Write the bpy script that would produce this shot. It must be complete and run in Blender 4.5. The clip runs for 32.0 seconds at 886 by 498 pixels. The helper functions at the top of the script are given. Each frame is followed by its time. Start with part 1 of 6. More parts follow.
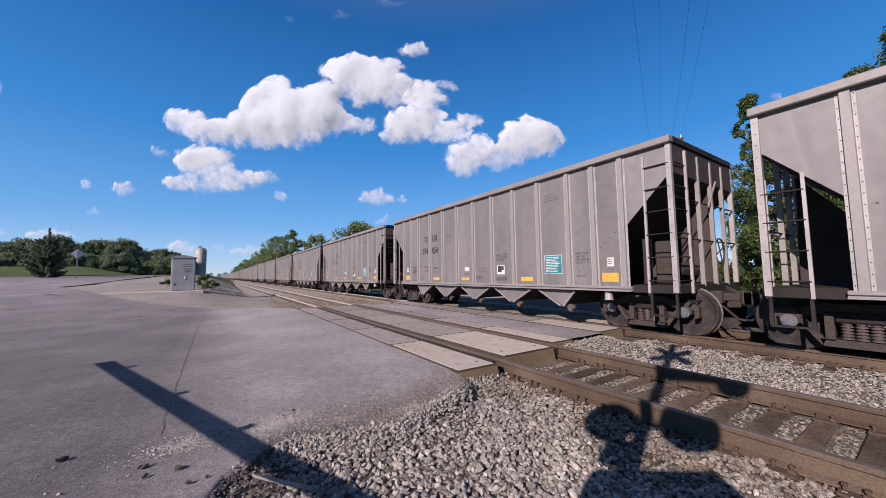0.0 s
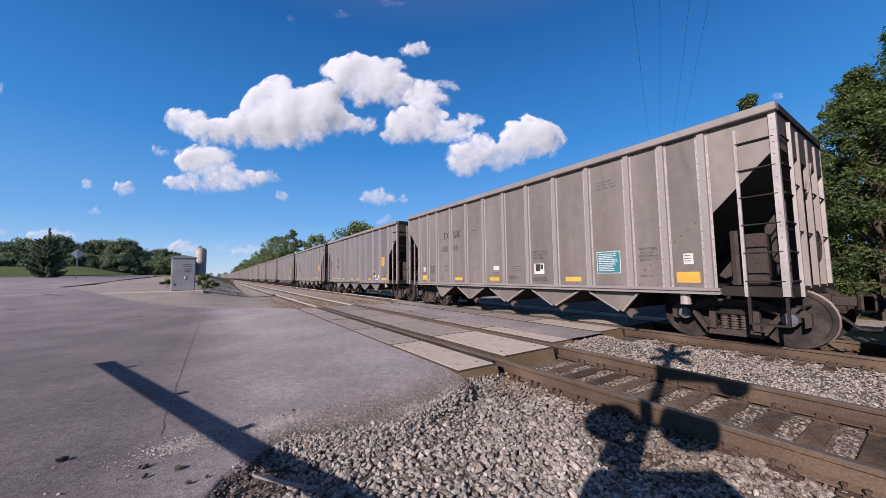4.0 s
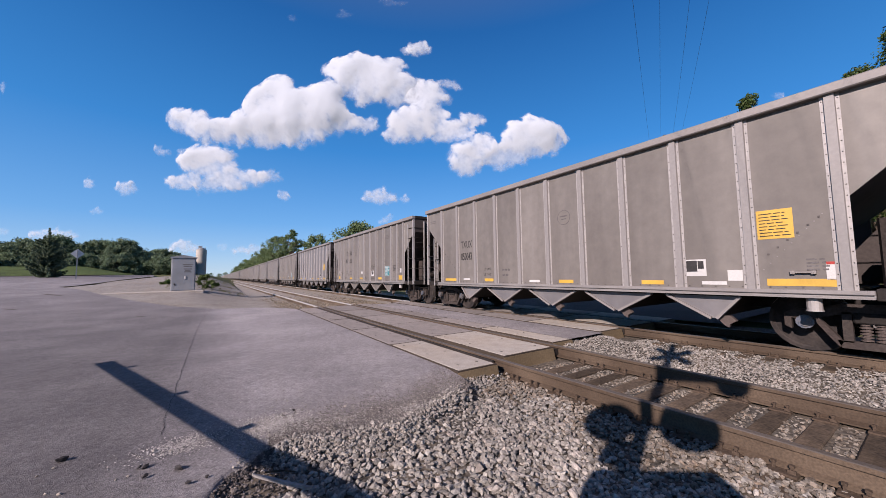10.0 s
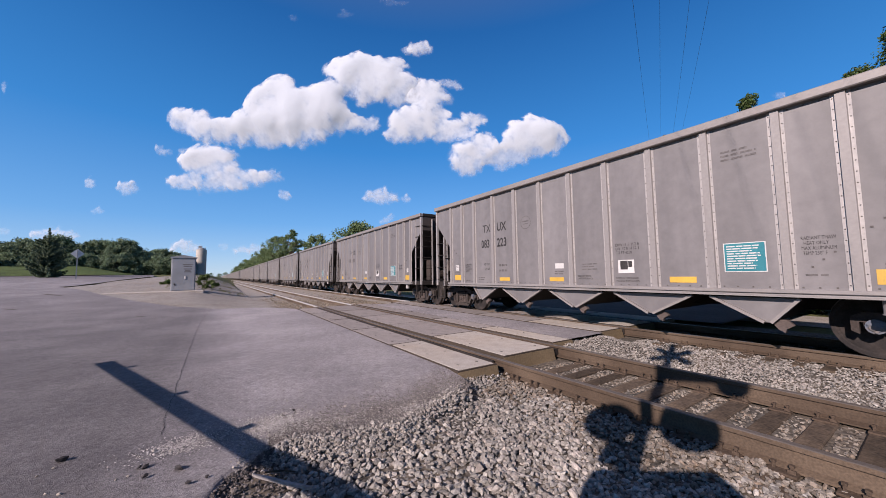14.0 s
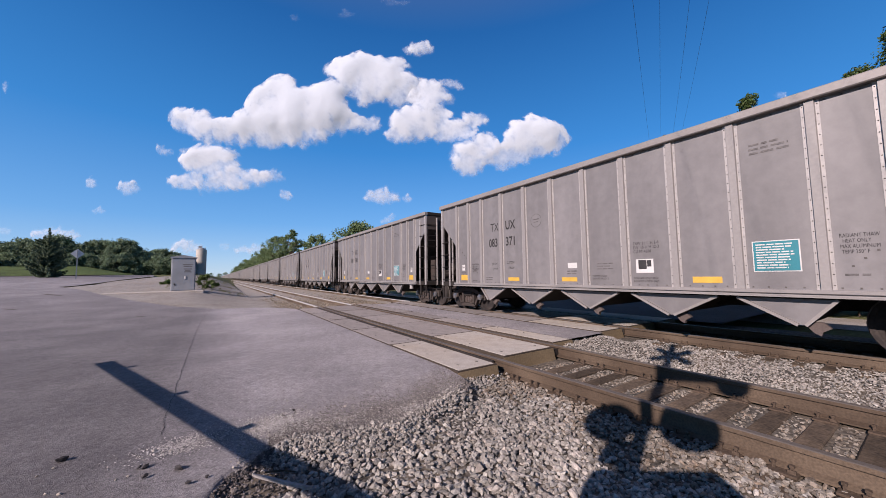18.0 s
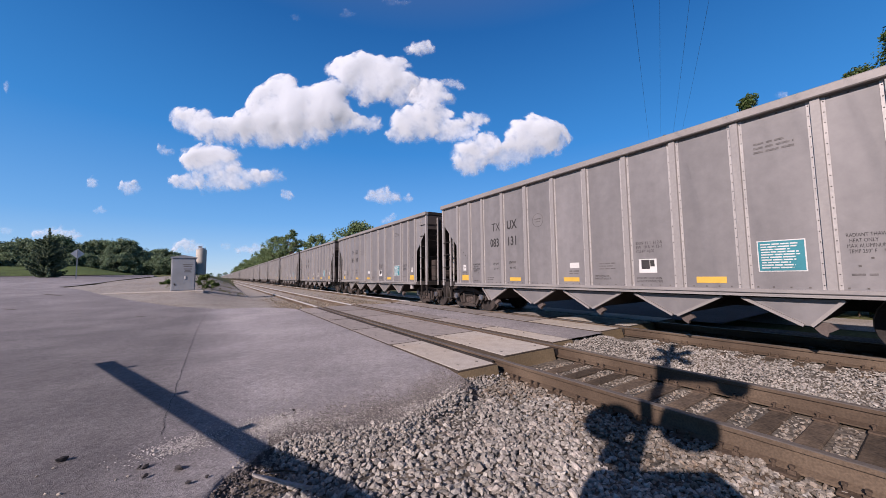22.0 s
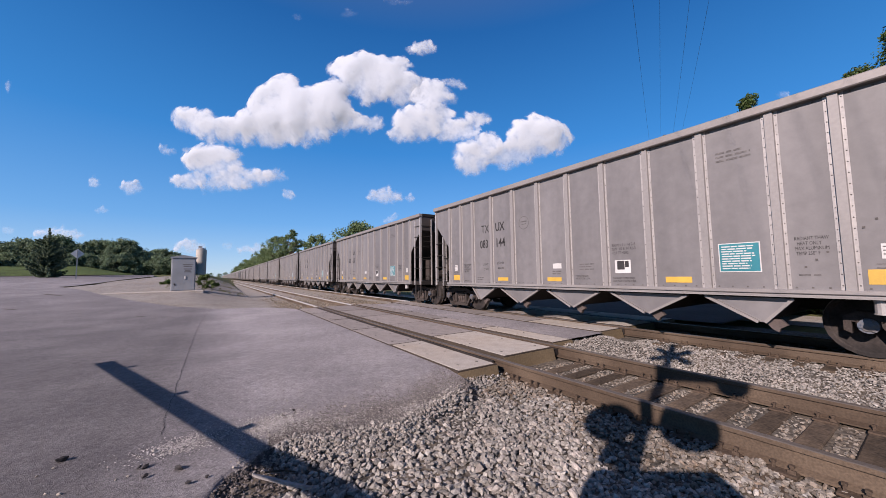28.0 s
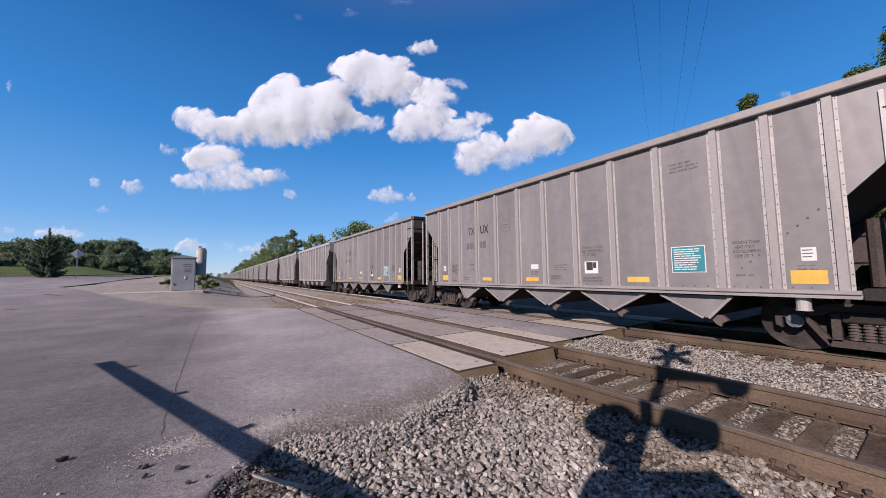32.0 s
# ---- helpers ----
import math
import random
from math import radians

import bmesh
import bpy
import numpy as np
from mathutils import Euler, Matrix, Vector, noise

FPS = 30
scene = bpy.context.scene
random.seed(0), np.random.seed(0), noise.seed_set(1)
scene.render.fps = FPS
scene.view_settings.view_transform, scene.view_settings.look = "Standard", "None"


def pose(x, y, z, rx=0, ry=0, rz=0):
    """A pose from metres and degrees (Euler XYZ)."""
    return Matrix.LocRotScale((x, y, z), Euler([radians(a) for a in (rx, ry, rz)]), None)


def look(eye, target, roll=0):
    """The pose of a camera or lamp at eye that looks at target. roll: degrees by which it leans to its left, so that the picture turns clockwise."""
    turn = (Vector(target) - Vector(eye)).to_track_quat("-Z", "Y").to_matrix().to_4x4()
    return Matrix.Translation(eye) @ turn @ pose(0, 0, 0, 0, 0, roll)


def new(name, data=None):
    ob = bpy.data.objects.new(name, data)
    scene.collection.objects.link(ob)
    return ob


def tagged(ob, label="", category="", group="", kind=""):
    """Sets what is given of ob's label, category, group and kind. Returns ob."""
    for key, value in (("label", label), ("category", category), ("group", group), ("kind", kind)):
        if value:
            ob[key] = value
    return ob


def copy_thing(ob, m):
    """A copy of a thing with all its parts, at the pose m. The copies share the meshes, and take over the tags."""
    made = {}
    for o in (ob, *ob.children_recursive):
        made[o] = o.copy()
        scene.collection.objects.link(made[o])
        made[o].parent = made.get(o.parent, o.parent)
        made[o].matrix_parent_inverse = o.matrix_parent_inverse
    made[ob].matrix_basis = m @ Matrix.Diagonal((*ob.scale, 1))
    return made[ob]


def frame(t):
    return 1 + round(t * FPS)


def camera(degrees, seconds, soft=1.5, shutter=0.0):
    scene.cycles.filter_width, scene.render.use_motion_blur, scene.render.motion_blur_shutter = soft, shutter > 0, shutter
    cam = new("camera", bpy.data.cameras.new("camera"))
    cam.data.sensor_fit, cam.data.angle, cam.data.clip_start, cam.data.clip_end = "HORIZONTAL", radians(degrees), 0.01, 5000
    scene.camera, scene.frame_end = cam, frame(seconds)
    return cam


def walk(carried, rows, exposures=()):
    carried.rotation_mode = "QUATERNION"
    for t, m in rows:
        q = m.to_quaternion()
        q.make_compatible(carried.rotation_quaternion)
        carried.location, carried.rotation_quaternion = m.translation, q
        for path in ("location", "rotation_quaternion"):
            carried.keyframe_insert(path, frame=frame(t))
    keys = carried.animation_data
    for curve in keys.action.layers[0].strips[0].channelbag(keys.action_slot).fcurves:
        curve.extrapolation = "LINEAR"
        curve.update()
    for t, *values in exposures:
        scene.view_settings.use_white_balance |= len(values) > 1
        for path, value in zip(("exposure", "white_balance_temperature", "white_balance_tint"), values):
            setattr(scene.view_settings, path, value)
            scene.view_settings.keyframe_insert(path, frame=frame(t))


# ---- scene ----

# ---------- camera: held still beside the crossing ----------
EYE = Vector((0.0, 0.0, 1.2856))
FORE = Vector((0.55256, 0.82998, 0.07625))
cam = camera(105.17, 32.0, soft=0.7)
CAM_POSE = look(EYE, EYE + FORE, roll=-0.69)
walk(cam, [(0.0, CAM_POSE), (32.0, CAM_POSE)], exposures=[(0.0, 0.66, 6600, 25), (32.0, 0.66, 6600, 25)])

# ---------- daylight ----------
SUN_EL, SUN_AZ = radians(27), math.atan2(-0.943, -0.333)
TO_SUN = Vector((math.sin(SUN_AZ) * math.cos(SUN_EL), math.cos(SUN_AZ) * math.cos(SUN_EL), math.sin(SUN_EL)))
world = bpy.data.worlds.new("world")
scene.world = world
world.use_nodes = True
wn = world.node_tree.nodes
sky = wn.new("ShaderNodeTexSky")
sky.sky_type, sky.sun_disc = "NISHITA", False
sky.sun_elevation, sky.sun_rotation = SUN_EL, SUN_AZ
sky.altitude, sky.air_density, sky.dust_density, sky.ozone_density = 700, 1.0, 0.0, 4.0
wn["Background"].inputs[1].default_value = 0.0925
deep = wn.new("ShaderNodeHueSaturation")
deep.inputs["Saturation"].default_value = 1.3
world.node_tree.links.new(sky.outputs[0], deep.inputs["Color"])
# clear-air blue, paler towards the horizon
way, part_z, blue, lift, even = (wn.new(k) for k in ("ShaderNodeTexCoord", "ShaderNodeSeparateXYZ", "ShaderNodeValToRGB", "ShaderNodeVectorMath", "ShaderNodeMix"))
world.node_tree.links.new(way.outputs["Generated"], part_z.inputs[0])
world.node_tree.links.new(part_z.outputs["Z"], blue.inputs[0])
blue.color_ramp.elements[0].position, blue.color_ramp.elements[0].color = 0.0, (0.37, 0.61, 0.82, 1)
blue.color_ramp.elements[1].position, blue.color_ramp.elements[1].color = 0.88, (0.165, 0.165, 0.215, 1)
for pos, col in ((0.14, (0.142, 0.425, 0.79)), (0.34, (0.036, 0.272, 0.655)), (0.6, (0.012, 0.135, 0.405))):
    blue.color_ramp.elements.new(pos).color = (*col, 1)
lift.operation = "SCALE"
lift.inputs["Scale"].default_value = 6.9
world.node_tree.links.new(blue.outputs[0], lift.inputs[0])
even.data_type = "RGBA"
even.inputs[0].default_value = 0.75
world.node_tree.links.new(deep.outputs[0], even.inputs[6])
world.node_tree.links.new(lift.outputs[0], even.inputs[7])
world.node_tree.links.new(even.outputs[2], wn["Background"].inputs[0])
sun = new("sun", bpy.data.lights.new("sun", "SUN"))
sun.data.energy, sun.data.angle, sun.data.color = 4.9, radians(0.53), (1.0, 0.93, 0.83)
sun.matrix_world = look(TO_SUN * 100, (0, 0, 0))

# ---------- plan, in metres; z = 0 at the rail tops, y along the tracks ----------
GAUGE = 1.435
NEAR_C, FAR_C = 4.375, 8.87
PITCH, HALF = 13.51, 6.15
TIE_Y, TIE_STEP = 3.51, 0.34


def ground_z(x, y):
    r = float(np.interp(y, [14, 19, 25, 40, 60, 120, 400, 3000], [-0.12, 0.12, 0.45, 1.05, 1.6, 2.5, 4, 6]))
    w = min(max((1.2 - x / (1 + 0.035 * max(y, 0))) / 2.2, 0), 1)
    return -0.12 + (r + 0.12) * w * w * (3 - 2 * w)


# ---------- materials ----------
def mat(name, color, rough=0.7, metal=0.0, grain=40.0, vary=0.15, stain=0.2, stain_scale=1.2, bump=0.15, tint=None, island=0.0, streak=False, rnd=0.0, mid=0.0, mid_scale=9.0, speck=0.0, glare_and_pour=None):
    """A surface with fine grain, broad stains and a little relief."""
    m = bpy.data.materials.new(name)
    m.use_nodes = True
    nt = m.node_tree
    n, l = nt.nodes, nt.links
    b = n["Principled BSDF"]
    b.inputs["Roughness"].default_value, b.inputs["Metallic"].default_value = rough, metal
    # dull, dusty surfaces have next to no sheen
    b.inputs["Specular IOR Level"].default_value = 0.15 if rough >= 0.85 else 0.28 if rough >= 0.65 else 0.5
    co = n.new("ShaderNodeTexCoord")
    geo = n.new("ShaderNodeNewGeometry")
    fine, broad = n.new("ShaderNodeTexNoise"), n.new("ShaderNodeTexNoise")
    fine.inputs["Scale"].default_value, fine.inputs["Detail"].default_value = grain, 4
    broad.inputs["Scale"].default_value, broad.inputs["Detail"].default_value = stain_scale, 5
    src = co.outputs["Object"]
    if streak:
        mp = n.new("ShaderNodeMapping")
        mp.inputs["Scale"].default_value = (1, 1, 0.12)
        l.new(src, mp.inputs[0])
        l.new(mp.outputs[0], broad.inputs["Vector"])
    else:
        l.new(src, broad.inputs["Vector"])
    l.new(src, fine.inputs["Vector"])

    def scaled(sock, lo, hi, a=0.3, z=0.7):
        r = n.new("ShaderNodeMapRange")
        r.inputs[1].default_value, r.inputs[2].default_value, r.inputs[3].default_value, r.inputs[4].default_value = a, z, lo, hi
        l.new(sock, r.inputs[0])
        return r.outputs[0]

    def times(a, k):
        mm = n.new("ShaderNodeMath")
        mm.operation = "MULTIPLY"
        l.new(a, mm.inputs[0])
        l.new(k, mm.inputs[1])
        return mm.outputs[0]

    k = times(scaled(fine.outputs[0], 1 - vary, 1 + vary), scaled(broad.outputs[0], 1 - stain, 1 + stain))
    if speck:
        dots = n.new("ShaderNodeTexVoronoi")
        dots.inputs["Scale"].default_value = 75
        l.new(src, dots.inputs["Vector"])
        k = times(k, scaled(dots.outputs["Color"], 1 - speck, 1 + speck, 0.0, 1.0))
    if glare_and_pour:
        # paler towards one far spot, ragged: grazing glare put into the colour
        far_, wob = n.new("ShaderNodeVectorMath"), n.new("ShaderNodeMath")
        far_.operation, wob.operation = "DISTANCE", "MULTIPLY_ADD"
        far_.inputs[1].default_value = glare_and_pour[:3]
        l.new(src, far_.inputs[0])
        l.new(broad.outputs[0], wob.inputs[0])
        wob.inputs[1].default_value = 2.4
        l.new(far_.outputs["Value"], wob.inputs[2])
        k = times(k, scaled(wob.outputs[0], glare_and_pour[4], 1.0, 3.0, glare_and_pour[3]))
        # the later pour on one side of the long crack is paler
        sep = n.new("ShaderNodeSeparateXYZ")
        l.new(src, sep.inputs[0])
        k = times(k, scaled(sep.outputs["X"], 1.0, glare_and_pour[5], -0.7, 0.5))
    if mid:
        med = n.new("ShaderNodeTexNoise")
        med.inputs["Scale"].default_value, med.inputs["Detail"].default_value, med.inputs["Roughness"].default_value = mid_scale, 8, 0.75
        l.new(src, med.inputs["Vector"])
        k = times(k, scaled(med.outputs[0], 1 - mid, 1 + mid))
    if island:
        k = times(k, scaled(geo.outputs["Random Per Island"], 1 - island, 1 + island, 0, 1))
    if rnd:
        oi = n.new("ShaderNodeObjectInfo")
        k = times(k, scaled(oi.outputs["Random"], 1 - rnd, 1 + rnd, 0, 1))
    mix = n.new("ShaderNodeMix")
    mix.data_type = "RGBA"
    mix.inputs[6].default_value = (*color, 1)
    mix.inputs[7].default_value = (*(tint or color), 1)
    if island:
        # some pieces are of another, browner rock
        hash_ = n.new("ShaderNodeTexWhiteNoise")
        hash_.noise_dimensions = "1D"
        l.new(geo.outputs["Random Per Island"], hash_.inputs["W"])
        l.new(scaled(hash_.outputs["Value"], 0, 1, 0.45, 1.0), mix.inputs[0])
    else:
        l.new(scaled(broad.outputs[0], 0, 1, 0.42, 0.62), mix.inputs[0])
    hsv = n.new("ShaderNodeHueSaturation")
    l.new(mix.outputs[2], hsv.inputs["Color"])
    l.new(k, hsv.inputs["Value"])
    l.new(hsv.outputs[0], b.inputs["Base Color"])
    if bump:
        bp = n.new("ShaderNodeBump")
        bp.inputs["Strength"].default_value, bp.inputs["Distance"].default_value = bump, 0.01
        l.new(fine.outputs[0], bp.inputs["Height"])
        l.new(bp.outputs[0], b.inputs["Normal"])
    return m


M_ASPHALT = mat("asphalt", (0.101, 0.092, 0.093), 0.9, grain=130, vary=0.28, stain=0.10, stain_scale=0.6, bump=0.7, tint=(0.116, 0.106, 0.106), mid=0.22, mid_scale=9, speck=0.34, glare_and_pour=(-13.0, 35.0, 0, 39.0, 2.15, 1.9))
M_GROUND = mat("ground_grass", (0.064, 0.0768, 0.0224), 0.95, grain=8, vary=0.35, stain=0.3, stain_scale=0.08, bump=0.5, tint=(0.0959, 0.0894, 0.0384))
M_VERGE = mat("dry_verge", (0.285, 0.258, 0.232), 0.95, grain=24, vary=0.35, stain=0.2, stain_scale=0.5, bump=0.5, tint=(0.205, 0.180, 0.155), mid=0.25, mid_scale=6)
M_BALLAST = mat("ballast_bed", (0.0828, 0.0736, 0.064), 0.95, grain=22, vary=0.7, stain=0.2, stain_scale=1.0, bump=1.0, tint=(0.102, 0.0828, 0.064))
M_STONE = mat("ballast_stone", (0.214, 0.198, 0.179), 0.92, grain=60, vary=0.3, stain=0.12, stain_scale=0.9, bump=0.4, tint=(0.222, 0.193, 0.171), island=0.45)
M_RAIL = mat("rusty_rail", (0.062, 0.042, 0.028), 0.8, 0.0, grain=60, vary=0.25, stain=0.2, stain_scale=0.8, bump=0.2, tint=(0.09, 0.064, 0.044))
M_RAILTOP = mat("worn_rail_head", (0.12, 0.10, 0.088), 0.5, 0.25, grain=40, vary=0.15, stain=0.2, bump=0.03, tint=(0.085, 0.07, 0.06))
# pale colour stands for sky and sun glinting on the far rails
M_RAILSHINE = mat("glinting_rail_head", (0.541, 0.517, 0.492), 0.42, 0.5, grain=40, vary=0.1, stain=0.1, bump=0.03)
M_TIE = mat("tie_timber", (0.060, 0.045, 0.034), 0.95, grain=30, vary=0.4, stain=0.3, stain_scale=3, bump=0.6, tint=(0.0753, 0.0554, 0.0397), rnd=0.3)
M_STEEL = mat("dusty_rusty_iron", (0.062, 0.044, 0.032), 0.9, 0.1, grain=60, vary=0.3, stain=0.3, bump=0.3)
M_CONC = mat("concrete_panel", (0.375, 0.336, 0.297), 0.85, grain=70, vary=0.2, stain=0.15, stain_scale=0.8, bump=0.25, tint=(0.301, 0.256, 0.211), rnd=0.12, mid=0.2, mid_scale=5)
M_CONC2 = mat("dusty_concrete_panel", (0.258, 0.228, 0.212), 0.9, grain=70, vary=0.15, stain=0.18, stain_scale=1.2, bump=0.2, tint=(0.198, 0.173, 0.16), rnd=0.14, mid=0.25, mid_scale=5)
M_RUBBER = mat("rubber", (0.0224, 0.0192, 0.0179), 0.7, grain=60, bump=0.2)
M_JOINT = mat("panel_joint", (0.048, 0.0371, 0.0288), 0.9, grain=40, vary=0.2, stain=0.2, bump=0.3)
M_TIMBER = mat("panel_frame", (0.121, 0.0894, 0.0544), 0.9, grain=40, vary=0.2, stain=0.2, bump=0.3)
M_CAR = mat("weathered_aluminium", (0.139, 0.1295, 0.1295), 0.55, 0.15, grain=5, vary=0.06, stain=0.15, stain_scale=1.1, bump=0.14, tint=(0.153, 0.143, 0.142), streak=True, mid=0.10, mid_scale=4, rnd=0.05)
M_CAR2 = mat("weathered_tan_aluminium", (0.132, 0.116, 0.104), 0.55, 0.15, grain=5, vary=0.06, stain=0.15, stain_scale=1.1, bump=0.14, tint=(0.155, 0.139, 0.125), streak=True, mid=0.10, mid_scale=4, rnd=0.05)
M_CAR3 = mat("weathered_pale_aluminium", (0.142, 0.134, 0.137), 0.5, 0.2, grain=5, vary=0.06, stain=0.15, stain_scale=1.1, bump=0.14, tint=(0.152, 0.141, 0.141), streak=True, mid=0.10, mid_scale=4, rnd=0.05)
M_POST = mat("bare_aluminium", (0.335, 0.310, 0.296), 0.45, 0.2, grain=25, vary=0.08, stain=0.12, stain_scale=2, bump=0.05, tint=(0.246, 0.228, 0.22))
M_BLASTED = mat("blasted_aluminium", (0.46, 0.45, 0.45), 0.42, 0.2, grain=25, vary=0.08, stain=0.12, stain_scale=2, bump=0.05, tint=(0.36, 0.345, 0.34))
M_LUMP = mat("asphalt_lump", (0.05, 0.045, 0.044), 0.9, grain=60, vary=0.3, stain=0.2, bump=0.4)
M_HAT = mat("stile_aluminium", (0.190, 0.175, 0.168), 0.55, 0.12, grain=20, vary=0.07, stain=0.12, stain_scale=1.5, bump=0.05, streak=True)
M_CHORD = mat("chord_aluminium", (0.189, 0.171, 0.162), 0.55, 0.1, grain=20, vary=0.07, stain=0.09, bump=0.05)
M_BOLT = mat("weathered_bolt", (0.085, 0.075, 0.070), 0.7, 0.2, grain=60, vary=0.2, stain=0.2, bump=0)
M_SLOPE = mat("dark_slope_sheet", (0.048, 0.0384, 0.0352), 0.8, grain=20, vary=0.2, stain=0.35, stain_scale=1.5, bump=0.15, tint=(0.0288, 0.0224, 0.0211))
# wheel grime, darkened further by the car body's shade put into the colour
M_WHEEL = mat("grimy_shaded_wheel_steel", (0.022, 0.018, 0.017), 0.8, grain=30, vary=0.25, stain=0.35, stain_scale=4, bump=0.2, tint=(0.033, 0.026, 0.023))
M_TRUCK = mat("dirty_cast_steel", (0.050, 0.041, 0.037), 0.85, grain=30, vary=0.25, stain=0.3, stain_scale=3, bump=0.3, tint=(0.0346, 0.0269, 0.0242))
M_SPRING = mat("dusty_spring_steel", (0.075, 0.058, 0.052), 0.8, grain=40, vary=0.2, stain=0.2, bump=0.1)
M_ENDCAP = mat("dark_end_sheet", (0.046, 0.037, 0.034), 0.7, grain=20, vary=0.1, stain=0.3, stain_scale=1.5, bump=0.1, tint=(0.036, 0.029, 0.027))
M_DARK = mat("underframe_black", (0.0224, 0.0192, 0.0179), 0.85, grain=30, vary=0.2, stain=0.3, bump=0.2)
M_CAP = mat("bearing_cap", (0.105, 0.122, 0.155), 0.5, 0.3, grain=40, stain=0.4, stain_scale=10, tint=(0.0959, 0.0828, 0.0768))
M_TREAD = mat("wheel_tread", (0.102, 0.0872, 0.0767), 0.5, 0.5, grain=50, stain=0.2)
M_YELLOW = mat("reflector_yellow", (0.448, 0.269, 0.0384), 0.5, grain=60, vary=0.06, stain=0.12, stain_scale=4, bump=0)
M_TEAL = mat("teal_decal", (0.009, 0.14, 0.17), 0.5, grain=60, vary=0.06, stain=0.15, bump=0)
M_WHITE = mat("white_decal", (0.422, 0.409, 0.397), 0.6, grain=50, vary=0.08, stain=0.1, bump=0)
M_BLACK = mat("stencil_black", (0.024, 0.022, 0.022), 0.7, grain=30, vary=0.2, stain=0.3, stain_scale=5, bump=0)
M_FAINT = mat("worn_stencil", (0.090, 0.082, 0.080), 0.7, grain=30, vary=0.3, stain=0.3, stain_scale=6, bump=0)
M_CABINET = mat("galvanised_cabinet", (0.238, 0.246, 0.258), 0.5, 0.3, grain=30, vary=0.06, stain=0.1, bump=0.04)
M_GALV = mat("galvanised_pole", (0.256, 0.256, 0.262), 0.5, 0.4, grain=30, vary=0.1, stain=0.1, bump=0.05)
M_SIGNBACK = mat("sign_back", (0.42, 0.42, 0.42), 0.5, 0.3, grain=30, vary=0.05, stain=0.1, bump=0.02)
M_BARK = mat("bark", (0.0768, 0.0576, 0.0416), 0.95, grain=15, vary=0.4, stain=0.2, bump=0.7)
M_SILO = mat("silo_concrete", (0.36, 0.33, 0.295), 0.9, grain=4, vary=0.12, stain=0.15, stain_scale=0.3, bump=0.2)
M_WOOD = mat("pole_wood", (0.0768, 0.0576, 0.0416), 0.9, grain=15, vary=0.2, stain=0.2, bump=0.3)
M_WIRE = mat("wire", (0.06, 0.065, 0.075), 0.6, bump=0)
M_RED = mat("gate_red", (0.288, 0.0192, 0.0128), 0.5, bump=0)


def leaf_mat(name, a, b):
    m = mat(name, a, 0.6, grain=6, vary=0.2, stain=0.25, stain_scale=0.6, bump=0.0, tint=b, island=0.4)
    m.node_tree.nodes["Principled BSDF"].inputs["Specular IOR Level"].default_value = 0.3
    nt = m.node_tree
    b = nt.nodes["Principled BSDF"]
    thru, both = nt.nodes.new("ShaderNodeBsdfTranslucent"), nt.nodes.new("ShaderNodeMixShader")
    nt.links.new(b.inputs["Base Color"].links[0].from_socket, thru.inputs["Color"])
    both.inputs[0].default_value = 0.4
    nt.links.new(b.outputs[0], both.inputs[1])
    nt.links.new(thru.outputs[0], both.inputs[2])
    nt.links.new(both.outputs[0], nt.nodes["Material Output"].inputs["Surface"])
    return m


M_LEAF = leaf_mat("leaves", (0.0616, 0.0968, 0.0282), (0.088, 0.123, 0.0396))
M_LEAF2 = leaf_mat("pale_leaves", (0.066, 0.105, 0.030), (0.105, 0.128, 0.042))
M_LEAF3 = leaf_mat("cedar_needles", (0.098, 0.135, 0.082), (0.135, 0.170, 0.105))
# paler and greyer than near leaves, with distance haze mixed into the colour
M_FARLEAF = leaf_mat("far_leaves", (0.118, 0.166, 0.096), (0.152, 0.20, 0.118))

# brighter copy of the far leaves; sunlight on them is part of the colour
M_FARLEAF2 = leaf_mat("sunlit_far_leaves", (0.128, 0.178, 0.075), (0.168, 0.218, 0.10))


# ---------- mesh helpers ----------
def mesh_of(bm, name, material):
    me = bpy.data.meshes.new(name)
    bm.to_mesh(me)
    bm.free()
    for m in (material if isinstance(material, (list, tuple)) else [material]):
        me.materials.append(m)
    return me


def part(name, bm, material, parent, label=""):
    me = bm if isinstance(bm, bpy.types.Mesh) else mesh_of(bm, name, material)
    ob = new(name, me)
    ob.parent = parent
    if label:
        ob["label"] = label
    return ob


def thing(name, m, label, category, group="", kind=""):
    ob = new(name)
    ob.empty_display_size = 0.2
    ob.matrix_world = m
    return tagged(ob, label, category, group, kind)


def box(bm, x0, x1, y0, y1, z0, z1, bevel=0.0, index=0):
    r = bmesh.ops.create_cube(bm, size=1.0, matrix=Matrix.LocRotScale(((x0 + x1) / 2, (y0 + y1) / 2, (z0 + z1) / 2), None, (abs(x1 - x0), abs(y1 - y0), abs(z1 - z0))))
    vs = r["verts"]
    if index:
        for f in {f for v in vs for f in v.link_faces}:
            f.material_index = index
    if bevel:
        bmesh.ops.bevel(bm, geom=list({e for v in vs for e in v.link_edges}), offset=bevel, segments=1, affect="EDGES")
    return bm


def B(*a, **k):
    return box(bmesh.new(), *a, **k)


def bar(bm, a, b, r, n=6, r2=None):
    """A round bar from a to b."""
    a, b = Vector(a), Vector(b)
    d = b - a
    m = Matrix.Translation((a + b) / 2) @ d.to_track_quat("Z", "Y").to_matrix().to_4x4()
    bmesh.ops.create_cone(bm, cap_ends=True, segments=n, radius1=r, radius2=r if r2 is None else r2, depth=d.length, matrix=m)
    return bm


